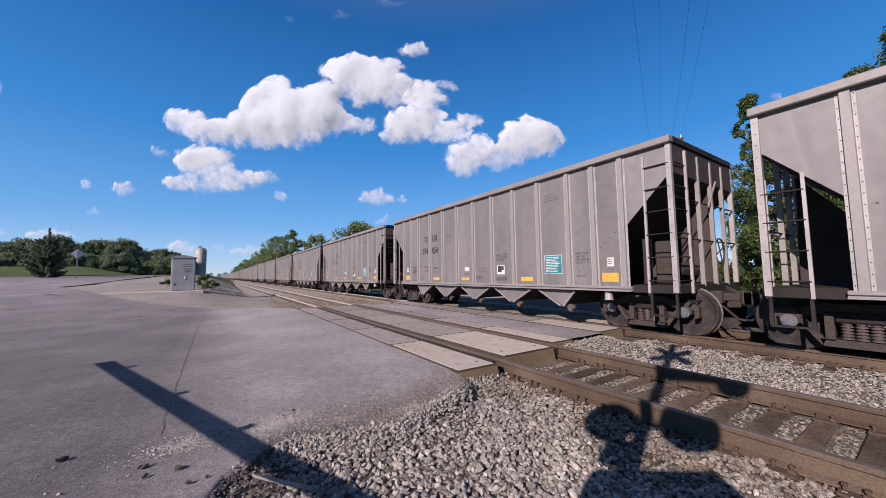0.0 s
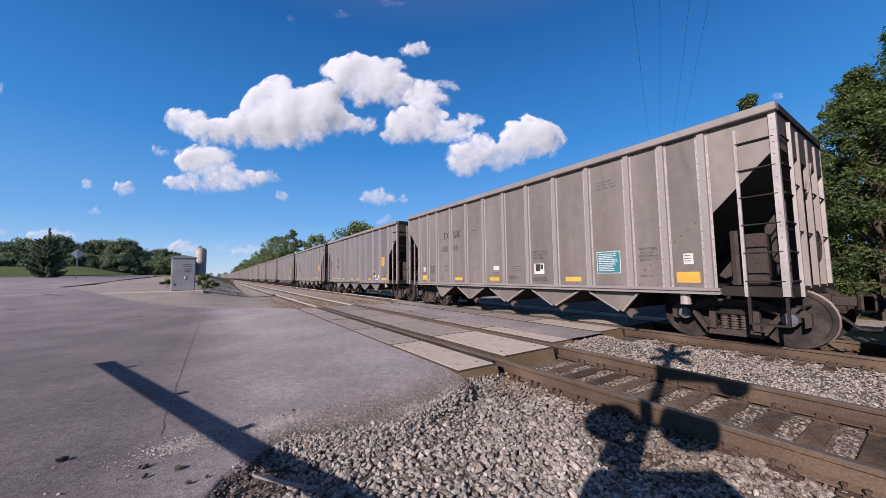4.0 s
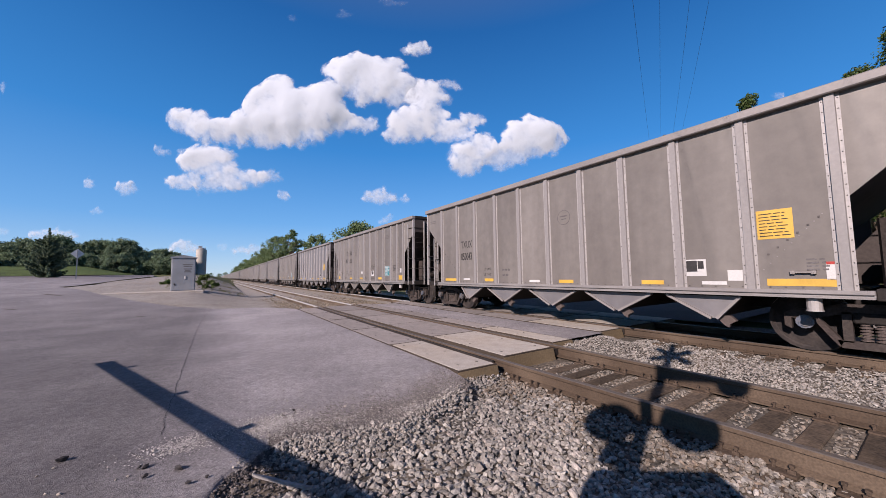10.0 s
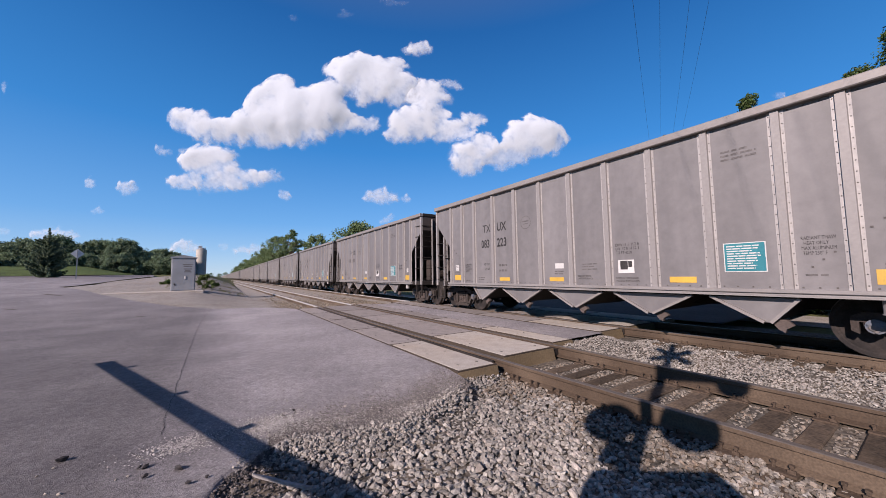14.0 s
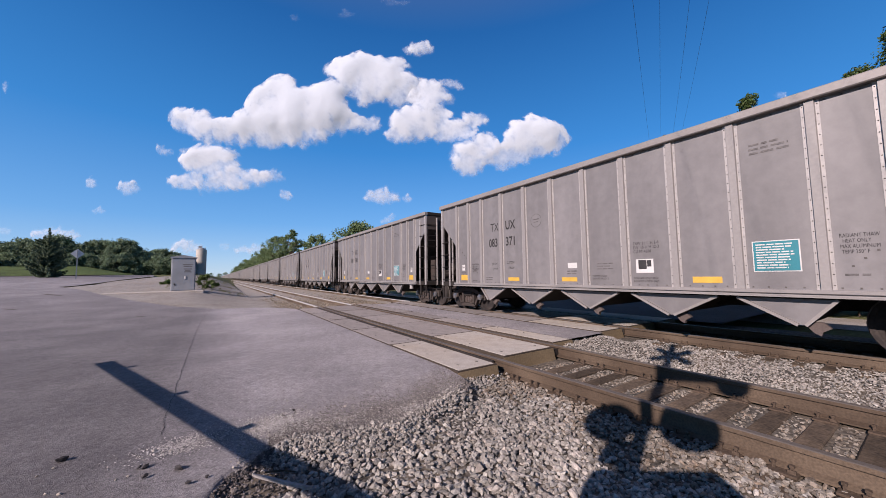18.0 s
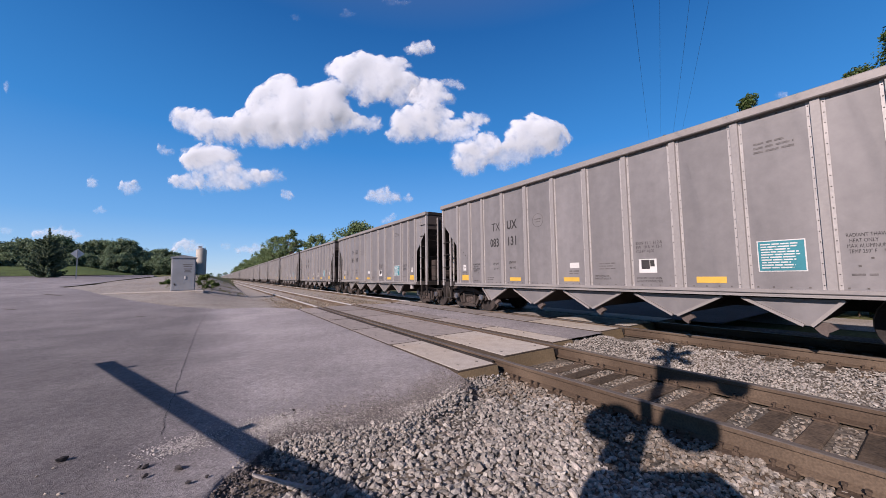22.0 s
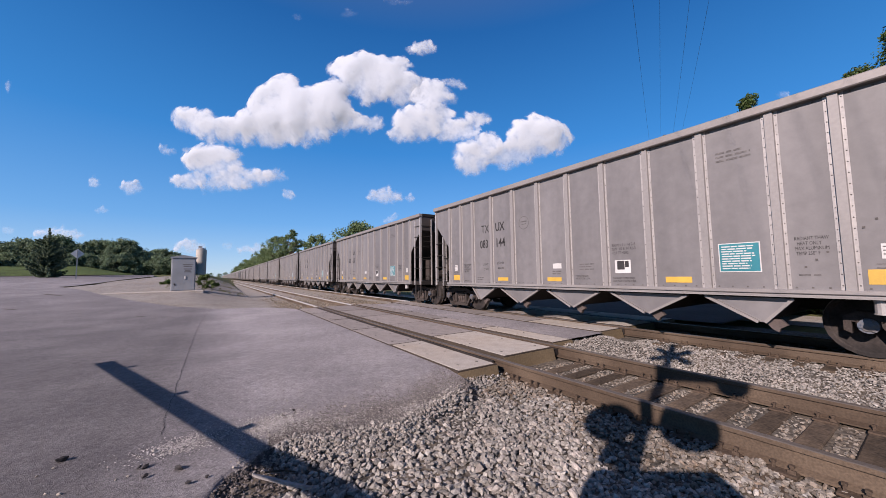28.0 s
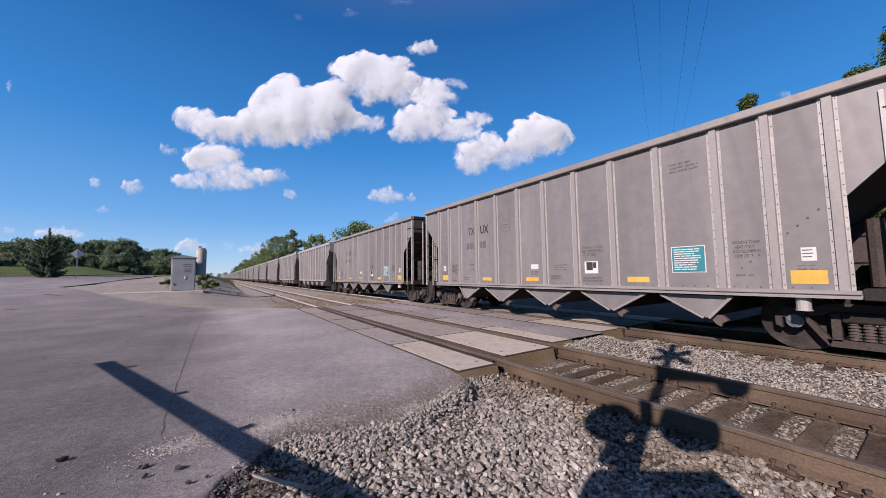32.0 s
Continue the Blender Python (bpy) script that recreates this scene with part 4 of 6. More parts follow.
for s in (-1, 1):
    prism(bm, [(s * 0.10, -0.176), (s * 0.135, -0.176), (s * 0.13, -0.15), (s * 0.105, -0.155)], 1, -0.075, -0.03)
PLATE_ME = mesh_of(bm, "tie_plate", M_STEEL)
rng = random.Random(4)
for tr, cx in ((NEAR, NEAR_C), (FAR, FAR_C)):
    ys = [TIE_Y - TIE_STEP * k for k in range(16)] + [P0 + PN * PL + 0.2 + 0.45 * k for k in range(30)]
    for y in ys:
        o = part("tie", TIE_ME, None, tr)
        o.location = (rng.uniform(-0.03, 0.03), y + rng.uniform(-0.015, 0.015), rng.uniform(-0.006, 0.006))
        o.rotation_euler.z = rng.uniform(-0.012, 0.012)
        if y < 4:
            for s in (-1, 1):
                q = part("tie_plate", PLATE_ME, None, tr)
                q.location = (s * (GAUGE / 2 + 0.037), o.location.y, 0)

# ---------- ballast stones ----------
ICO = bmesh.new()
bmesh.ops.create_icosphere(ICO, subdivisions=1, radius=1.0)
ICO_V = np.array([v.co[:] for v in ICO.verts])
ICO_F = np.array([[v.index for v in f.verts] for f in ICO.faces])
ICO.free()


def stones(name, spots, material, label, seed):
    """Loose angular stones; each spot is x, y, z and a size."""
    r = np.random.RandomState(seed)
    n = len(spots)
    a = np.asarray(spots)
    v = np.repeat(ICO_V[None], n, 0) * (1 + r.uniform(-0.30, 0.26, (n, len(ICO_V), 1)))
    cut = r.normal(size=(n, 3, 3))
    cut /= np.linalg.norm(cut, axis=2)[:, :, None]
    for k in range(3):
        # a flat broken face on each of three sides
        d = np.einsum("nvc,nc->nv", v, cut[:, k])
        v = v - np.clip(d - r.uniform(0.30, 0.6, (n, 1)), 0, None)[..., None] * cut[:, k][:, None, :]
    v = v * r.uniform(0.65, 1.25, (n, 1, 3)) * np.array([1, 1, 0.75]) * a[:, 3][:, None, None]
    t, u = r.uniform(0, 6.283, n), r.uniform(-0.6, 0.6, n)
    c, s = np.cos(t)[:, None], np.sin(t)[:, None]
    x, y, z = v[..., 0] * c - v[..., 1] * s, v[..., 0] * s + v[..., 1] * c, v[..., 2]
    c, s = np.cos(u)[:, None], np.sin(u)[:, None]
    y, z = y * c - z * s, y * s + z * c
    v = np.stack([x, y, z], -1) + a[:, None, :3]
    f = ICO_F[None] + (np.arange(n) * len(ICO_V))[:, None, None]
    me = bpy.data.meshes.new(name)
    me.from_pydata(v.reshape(-1, 3).tolist(), [], f.reshape(-1, 3).tolist())
    me.materials.append(material)
    return tagged(new(name, me), label, "gravel", kind="stuff")


def bearing(x, y):
    return math.degrees(math.atan2(x, y))


rng = random.Random(11)
SPOTS = []
FINE = []
BROWN = []
while len(SPOTS) + len(BROWN) < 29500:
    x, y = rng.uniform(-0.6, 8.1), rng.uniform(-0.6, 4.45)
    if y > 3.95 and not 5.3 < x < 7.3:
        continue
    d, a = math.hypot(x, y), bearing(x, y)
    if d < 1.7 or a > 92 or (a < 36.9 and d > asphalt_in(a) + rng.uniform(-0.05, 0.22)):
        continue
    if x > 6.2 and rng.random() < 0.25:
        continue
    on_rail = min(abs(x - (NEAR_C - 0.755)), abs(x - (NEAR_C + 0.755)), abs(x - (FAR_C - 0.755)))
    if on_rail < 0.085:
        continue
    if abs(x - NEAR_C) < 0.93:
        k = (TIE_Y - y) / TIE_STEP
        off = abs(k - round(k)) * TIE_STEP
        if off < 0.10 and rng.random() < (0.985 if abs(x - NEAR_C) < 0.68 else 0.9):
            continue
    z = bed_z(x, y) + rng.uniform(-0.01, 0.022)
    if abs(x - NEAR_C) < 0.68:
        z -= 0.012
    elif abs(x - NEAR_C) < 1.4:
        # heaped over the ends of the ties
        z += 0.022
    size = rng.uniform(0.016, 0.036) * (1.0 if x < 3.6 else 0.8 if x < 5.4 else 0.68)
    if a < 9.5 + rng.uniform(-1.5, 1.5):
        # fine dark grit where the apron crumbles
        FINE.append((x, y, z + 0.01, size * 0.42))
        continue
    if -1.5 + 0.3 * math.sin(3 * y) + rng.uniform(-0.25, 0.25) < x - NEAR_C < 0.82:
        BROWN.append((x, y, z, size * 0.85))
    else:
        SPOTS.append((x, y, z, size))
while len(SPOTS) + len(BROWN) < 33000:
    a = rng.uniform(6, 37)
    d = asphalt_in(min(a, 36.6)) + rng.gauss(-0.08, 0.12)
    x, y = d * math.sin(radians(a)), d * math.cos(radians(a))
    if x < 2.75:
        SPOTS.append((x, y, -0.115 + rng.uniform(-0.02, 0.015), rng.uniform(0.009, 0.026) * (1 if a > 9 else 0.5)))
for _ in range(900):
    # heaped against the corner of the panels
    x, y = rng.gauss(2.85, 0.22), rng.gauss(3.72, 0.12)
    if y < 3.84:
        SPOTS.append((x, y, -0.2 + 0.13 * max(0, 1 - abs(y - 3.84) / 0.5) * rng.random(), rng.uniform(0.014, 0.03)))
for _ in range(1300):
    # strewn over the edge of the asphalt
    a = rng.uniform(8, 36)
    d = asphalt_in(min(a, 36.6)) + rng.gauss(-0.02, 0.07)
    x, y = d * math.sin(radians(a)), d * math.cos(radians(a))
    if x < 2.75:
        SPOTS.append((x, y, -0.085 + apron_rise(x, y) + rng.uniform(-0.012, 0.006), rng.uniform(0.010, 0.027)))
stones("ballast_stones", SPOTS, M_STONE, "loose grey crushed stones of the track ballast", 1)
stones("track_stones", BROWN, mat("dusty_ballast_stone", (0.166, 0.146, 0.125), 0.94, grain=60, vary=0.3, stain=0.12, stain_scale=0.9, bump=0.4, tint=(0.150, 0.115, 0.088), island=0.42), "brown dusty crushed stones in and beside the track", 8)
SPOTS = []
while len(SPOTS) < 4000:
    a = rng.uniform(3, 38)
    r0 = asphalt_in(min(a, 36.5))
    d = r0 + abs(rng.gauss(0, 0.40)) + (rng.uniform(0, 3.5) if rng.random() < 0.04 else 0)
    x, y = d * math.sin(radians(a)), d * math.cos(radians(a))
    if x > 2.6:
        continue
    SPOTS.append((x, y, ground_z(x, y) + 0.042 + apron_rise(x, y), rng.uniform(0.003, 0.009) if rng.random() < 0.97 else rng.uniform(0.010, 0.02)))
stones("loose_grit", SPOTS, M_STONE, "small grit strewn along the asphalt edge", 2)
SPOTS = []
while len(SPOTS) < 3800:
    x, y = rng.uniform(1.2, 7.3), P0 + PN * PL + 0.15 + abs(rng.gauss(0, 5))
    if x < 1.9 and rng.random() < 0.5:
        continue
    if min(abs(x - (NEAR_C - 0.755)), abs(x - (NEAR_C + 0.755))) < 0.1:
        continue
    SPOTS.append((x, y, -0.16, rng.uniform(0.03, 0.06)))
stones("far_ballast_stones", SPOTS, mat("brown_ballast", (0.173, 0.144, 0.112), 0.95, grain=40, vary=0.3, stain=0.2, island=0.45, tint=(0.147, 0.118, 0.0894)), "brownish ballast stones beyond the crossing", 3)
SPOTS = []
while len(SPOTS) < 3000:
    x, y = rng.uniform(-6.5, 1.9), rng.uniform(16.6, 36)
    a, d = bearing(x, y), math.hypot(x, y)
    if a < -14 or d < asphalt_out(a) - 0.2 or rng.random() > 0.35 + 0.65 * (20 / y) ** 2:
        continue
    SPOTS.append((x, y, ground_z(x, y) + 0.03, rng.uniform(0.010, 0.024)))
stones("verge_gravel", SPOTS, mat("verge_stone", (0.26, 0.232, 0.208), 0.95, grain=40, vary=0.3, stain=0.2, island=0.3, tint=(0.164, 0.135, 0.115)), "brownish gravel strewn over the verge", 4)
# dark tar marks and sunken seams in the old asphalt
for pts_, wd in ((((-7.5, 26.2), (-6.9, 25.4), (-6.35, 24.6)), 0.13), (((-6.75, 20.0), (-6.1, 19.3)), 0.06), (((-2.3, 15.65), (-1.95, 15.3)), 0.04)):
    bm = bmesh.new()
    P = [Vector((x, y)) for x, y in pts_]
    row = []
    for k in range(13):
        f = k / 12 * (len(P) - 1)
        c = P[int(min(f, len(P) - 2))].lerp(P[int(min(f, len(P) - 2)) + 1], f - int(min(f, len(P) - 2)))
        dn = (P[-1] - P[0]).normalized()
        w_ = wd * math.sin(math.pi * (k + 0.3) / 12.6) * (0.6 + 0.7 * abs(noise.noise((k * 0.8, wd * 50, 0))))
        n_ = Vector((-dn.y, dn.x)) * w_
        row.append([bm.verts.new((q.x, q.y, ground_z(q.x, q.y) + 0.045 + apron_rise(q.x, q.y))) for q in (c - n_, c + n_)])
    for a_, b_ in zip(row, row[1:]):
        bm.faces.new((a_[0], b_[0], b_[1], a_[1]))
    tagged(new("tar_seam", mesh_of(bm, "tar_seam", M_JOINT)), "dark worn seam in the old asphalt", "seam", kind="structure")
SPOTS = []
for cx, cy, ax, ay, count in ((0.45, 3.62, 0.20, 0.12, 2000), (-0.2, 3.6, 0.14, 0.09, 900), (1.72, 3.2, 0.12, 0.06, 350), (0.9, 3.35, 0.25, 0.06, 350)):
    for _ in range(count):
        x, y = rng.gauss(cx, ax), rng.gauss(cy, ay)
        if math.hypot(x, y) > asphalt_in(bearing(x, y)) - 0.02:
            SPOTS.append((x, y, ground_z(x, y) + 0.043, rng.uniform(0.003, 0.009)))
stones("pale_grit", SPOTS, mat("pale_grit", (0.33, 0.305, 0.29), 0.95, grain=60, vary=0.2, stain=0.15, island=0.3), "pale crushed grit spilled on the asphalt edge", 5)
SPOTS = []
while len(SPOTS) < 15000:
    a = rng.uniform(7, 38)
    d = asphalt_in(min(a, 36.5)) + abs(rng.gauss(0, 0.14 + 0.28 * min(max((a - 10) / 12, 0), 1)))
    x, y = d * math.sin(radians(a)), d * math.cos(radians(a))
    if x < 2.7 and noise.noise((x * 2.3, y * 2.3, 7)) > rng.uniform(-0.75, 0.25):
        SPOTS.append((x, y, ground_z(x, y) + 0.041 + apron_rise(x, y), rng.uniform(0.0035, 0.0085)))
for _ in range(9000):
    # banked against the broken edge, down to the stones
    a = rng.uniform(-9, 11) if rng.random() < 0.55 else rng.uniform(24, 37.5)
    q = abs(rng.gauss(0, 0.13))
    d = asphalt_in(min(a, 36.5)) + 0.03 - q
    x, y = d * math.sin(radians(a)), d * math.cos(radians(a))
    if x < 2.75:
        top = ground_z(x, y) + 0.036 + (apron_rise(x, y) if a > 20 else 0) - 0.35 * q
        SPOTS.append((x, y, top - 0.05 * rng.random() ** 2, rng.uniform(0.006, 0.013)))
stones("dark_grit", SPOTS, mat("dark_grit", (0.104, 0.091, 0.086), 0.95, grain=60, vary=0.3, stain=0.2, island=0.5), "dark crumbled asphalt grit beside the crossing", 6)
stones("crumbled_grit", FINE, mat("crumbled_grit", (0.115, 0.10, 0.094), 0.95, grain=60, vary=0.3, stain=0.2, island=0.55), "fine dark grit of the crumbling asphalt edge", 7)
for i, (x, y, r) in enumerate(((-0.93, 3.82, 0.036), (-0.39, 3.33, 0.036), (-0.42, 3.34, 0.018), (-0.37, 3.17, 0.02), (-0.18, 3.17, 0.048), (-0.12, 2.91, 0.024), (-0.01, 2.93, 0.018), (0.69, 3.82, 0.02), (1.42, 3.3, 0.02))):
    tagged(stones("asphalt_lump", [(x, y, ground_z(x, y) + 0.052, r)], M_LUMP, "", 40 + i), "dark broken lump lying on the asphalt", "lump", "lumps on the asphalt", "thing")
for i, (x, y, r) in enumerate(((-0.94, 3.71, 0.012), (-1.0, 3.63, 0.012), (-0.87, 3.31, 0.014), (-0.79, 3.25, 0.016), (-0.47, 3.26, 0.014), (-0.53, 3.25, 0.012), (0.13, 3.06, 0.014), (0.14, 2.96, 0.014), (-0.26, 3.53, 0.018), (-0.37, 3.6, 0.014))):
    tagged(stones("pebble", [(x, y, ground_z(x, y) + 0.046, r)], M_CONC, "", 60 + i), "small pale pebble lying on the asphalt", "pebble", "pebbles on the asphalt", "thing")

# crack in the asphalt and the tar joint
crack = bmesh.new()
pts = [Vector((-0.37 - 0.03 * math.sin(k / 54) + (0.0003 * max(k / 3 - 30, 0) ** 2) + 0.025 * noise.noise((k * 0.17, 0, 0)) + 0.022 * noise.noise((k * 0.61, 4, 0)), 3.9 + 0.15 * (k / 3) ** 1.12, 0)) for k in range(186)]
for k, (a, b) in enumerate(zip(pts, pts[1:])):
    w = 0.0018 + 0.0045 * abs(noise.noise((k * 0.9, 1, 0)))
    q = [(a.x - w, a.y), (a.x + w, a.y), (b.x + w, b.y), (b.x - w, b.y)]
    crack.faces.new([crack.verts.new((x, y, ground_z(x, y) + 0.044)) for x, y in q])
tagged(new("asphalt_crack", mesh_of(crack, "asphalt_crack", M_RUBBER)), "long thin crack across the asphalt", "crack", kind="structure")
stick = bmesh.new()
prism(stick, [(-0.235, 0.003), (-0.20, -0.008), (-0.05, -0.014), (0.22, -0.010), (0.23, 0.009), (0.05, 0.005), (-0.10, 0.010)], 2, 0, 0.018)
o = tagged(new("wooden_stake", mesh_of(stick, "wooden_stake", mat("grey_wood", (0.235, 0.215, 0.205), 0.9, grain=25, vary=0.3))), "weathered broken wooden stake lying in the gravel", "wood")
o.matrix_world = pose(0.395, 2.57, -0.075, 0, 3, -48)
o = tagged(new("twig", mesh_of(bar(bar(bmesh.new(), (-0.10, 0, 0), (0.01, 0.012, 0.004), 0.007, 6), (0.01, 0.012, 0.004), (0.11, 0, 0), 0.005, 6), "twig", M_TIE)), "thin grey twig lying in the gravel", "wood")
o.matrix_world = pose(0.405, 2.70, -0.07, 0, 0, -32)

# ---------- control cabinet ----------
CAB = thing("control_cabinet", pose(-1.75, 26.6, 0.46, 0, 0, 4), "grey galvanised railway control cabinet on a concrete pad", "cabinet")
part("pad", B(-3.4, 1.0, -1.5, 0.9, -0.4, 0.06, bevel=0.02), M_CONC, CAB, "pale concrete pad")
part("body", B(-0.60, 0.60, -0.5, 0.5, 0.02, 2.05, bevel=0.015), M_CABINET, CAB)
bm = bmesh.new()
prism(bm, [(-0.66, 2.05), (0.66, 2.05), (0.66, 2.10), (0.0, 2.23), (-0.66, 2.10)], 1, -0.57, 0.57)
part("roof", bm, M_GALV, CAB, "shallow pitched metal roof")
dr = part("door", B(-0.55, 0.55, -0.525, -0.505, 0.1, 1.98, bevel=0.006), M_CABINET, CAB)
part("handle", B(0.05, 0.12, -0.55, -0.525, 0.75, 0.95, bevel=0.006), M_WHITE, dr)
part("latch", B(-0.45, -0.40, -0.55, -0.525, 0.4, 0.5), M_DARK, dr)
for i, (z, w) in enumerate(((1.62, 0.5), (1.52, 0.42), (1.36, 0.40), (1.28, 0.26), (1.18, 0.36))):
    part("notice_line", B(0.2 - w / 2, 0.2 + w / 2, -0.530, -0.526, z, z + 0.045), M_FAINT, dr)

# ---------- road sign seen from behind ----------
SIGN = thing("road_sign", pose(-11.6, 48, ground_z(-11.6, 48), 0, 0, 14), "diamond road sign seen from its bare metal back", "road sign")
bm = bmesh.new()
prism(bm, [(-0.48, 2.55), (0, 2.07), (0.48, 2.55), (0, 3.03)], 1, -0.01, 0.01)
part("sign_plate", bm, M_SIGNBACK, SIGN)
part("post", B(-0.04, 0.04, -0.06, -0.012, -0.3, 2.95), M_GALV, SIGN)

# ---------- trees ----------
def leaves_mesh(name, clumps, per, size, material, seed, flat=1.0):
    """Many small leaf blades gathered round clump centres; each clump is x, y, z and a radius."""
    r = np.random.RandomState(seed)
    c = np.repeat(np.asarray(clumps), per, 0)
    n = len(c)
    d = r.normal(size=(n, 3))
    d /= np.linalg.norm(d, axis=1)[:, None]
    p = c[:, :3] + d * (c[:, 3] * r.uniform(0.35, 1.05, n))[:, None] * np.array([1, 1, flat])
    a = r.normal(size=(n, 3)) + d * 0.4
    a /= np.linalg.norm(a, axis=1)[:, None]
    b = np.cross(a, r.normal(size=(n, 3)))
    b /= np.linalg.norm(b, axis=1)[:, None]
    s = (size * r.uniform(0.6, 1.3, n))[:, None]
    v = np.stack([p - a * s, p - b * s * 0.5, p + a * s, p + b * s * 0.5], 1).reshape(-1, 3)
    f = np.arange(4 * n).reshape(-1, 4)
    me = bpy.data.meshes.new(name)
    me.from_pydata(v.tolist(), [], f.tolist())
    me.materials.append(material)
    return me


def tree(m, h, spread, material, label, seed, per=90, size=0.14, clumps=46, low=0.25, name="tree", category="tree", group="", puff=(0.16, 0.30)):
    """A broadleaved tree: tapered trunk, limbs, and a ragged crown."""
    rg = random.Random(seed)
    t = thing(name, m, label, category, group)
    bm = bmesh.new()
    x = y = 0.0
    prev = Vector((0, 0, -0.3))
    for k in range(1, 6):
        nxt = Vector((rg.uniform(-0.03, 0.03) * h * k / 5, rg.uniform(-0.03, 0.03) * h * k / 5, h * 0.75 * k / 5))
        bar(bm, prev, nxt, 0.03 * h * (1 - (k - 1) / 6) * 0.8, 7, 0.03 * h * (1 - k / 6) * 0.8)
        prev = nxt
    part("trunk", bm, M_BARK, t)
    cl, bl = [], bmesh.new()
    for i in range(clumps):
        z = h * (low + (0.97 - low) * rg.random() ** 0.8)
        f = (z / h - low) / (1 - low)
        prof = spread * (0.55 + 0.75 * math.sin(math.pi * min(max(f * 0.9 + 0.08, 0), 1))) * 0.75
        a = rg.uniform(0, 2 * math.pi)
        q = prof * rg.uniform(0.35, 1.0) * (1 if f < 0.85 else 0.6)
        c = Vector((q * math.cos(a), q * math.sin(a), z))
        cl.append((*c, spread * rg.uniform(*puff)))
        if i % 3 == 0:
            bar(bl, (0, 0, max(z - q * 0.7, h * 0.15)), c, 0.006 * h, 5, 0.002 * h)
    part("branching", bl, M_BARK, t)
    part("crown", leaves_mesh("crown", cl, per, size, material, seed), None, t, "ragged leafy crown")
    return t


# close behind the train
tree(pose(24.64, 5.78, -0.6), 11.94, 1.08, M_LEAF2, "slim leafy tree close behind the railway line", 21, 120, 0.066, 120, 0.05, puff=(0.10, 0.24), group="trees behind the line")
tree(pose(22.86, 4.45, -0.6), 8.51, 2.41, M_LEAF2, "pale green leafy tree close behind the railway line", 22, 215, 0.066, 190, 0.05, puff=(0.10, 0.24), group="trees behind the line")
tree(pose(25.3, 2.0, -0.6), 11.81, 1.59, M_LEAF2, "slim pale leafy tree close behind the railway line", 23, 215, 0.066, 180, 0.06, puff=(0.12, 0.30), group="trees behind the line")
tree(pose(25.65, 0.38, -0.6), 13.21, 2.03, M_LEAF, "tall leafy tree close behind the railway line", 24, 215, 0.066, 215, 0.06, puff=(0.12, 0.28), group="trees behind the line")
tree(pose(21.84, 1.52, -0.6), 9.01, 2.54, M_LEAF, "leafy tree close behind the railway line", 26, 215, 0.066, 190, 0.05, puff=(0.10, 0.24), group="trees behind the line")
tree(pose(20.32, -4.06, -0.6), 12.95, 4.06, M_LEAF, "tall leafy tree close behind the railway line", 25, 215, 0.066, 190, 0.06, puff=(0.10, 0.24), group="trees behind the line")
for i, (x, y, h) in enumerate(((23.4, 6.6, 1.5), (23.0, 4.4, 1.7), (23.2, 2.4, 1.4), (22.6, -0.6, 1.9), (24, 13.5, 2.2), (30, 16, 3.6), (27, 9.4, 1.6), (22, 7.2, 1.4))):
    tree(pose(x, y, -0.55), h, 1.1 if h < 3 else 1.8, M_LEAF if i % 2 else M_LEAF2, "low green bush beyond the tracks", 40 + i, 110, 0.08, 20, 0.08, "bush", "bush", "bushes behind the line")

for i, (x, y, h, sp) in enumerate(((23.2, 5.6, 3.4, 1.6), (23.6, 3.6, 3.6, 1.8), (23.4, 1.6, 3.4, 1.8), (23.8, 7.4, 2.4, 1.4))):
    tree(pose(x, y, -0.6), h, sp, M_LEAF, "dense green undergrowth below the trees behind the line", 130 + i, 130, 0.07, 70, 0.0, "bush", "bush", "bushes behind the line", (0.14, 0.3))
# seen between the cars, beyond the line
for i, (x, y, h, sp) in enumerate(((31.2, 21.3, 4.7, 1.7), (34.4, 16.2, 6.0, 1.9), (32.7, 19.3, 2.4, 1.2), (36.0, 13.0, 3.2, 1.6))):
    tree(pose(x, y, -0.6), h, sp, M_LEAF2, "young leafy tree in the field beyond the line", 140 + i, 60, 0.09, 70, 0.12, puff=(0.14, 0.3), group="trees in the field")
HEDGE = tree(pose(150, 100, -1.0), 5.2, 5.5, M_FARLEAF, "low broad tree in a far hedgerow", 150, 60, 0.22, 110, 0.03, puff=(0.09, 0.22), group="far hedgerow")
for i in range(13):
    a = radians(49 + 2.6 * i)
    d = 172 + 14 * math.sin(i * 2.3)
    copy_thing(HEDGE, pose(d * math.sin(a), d * math.cos(a), -1.2 + 0.5 * math.sin(i * 1.7), 0, 0, 67 * i))

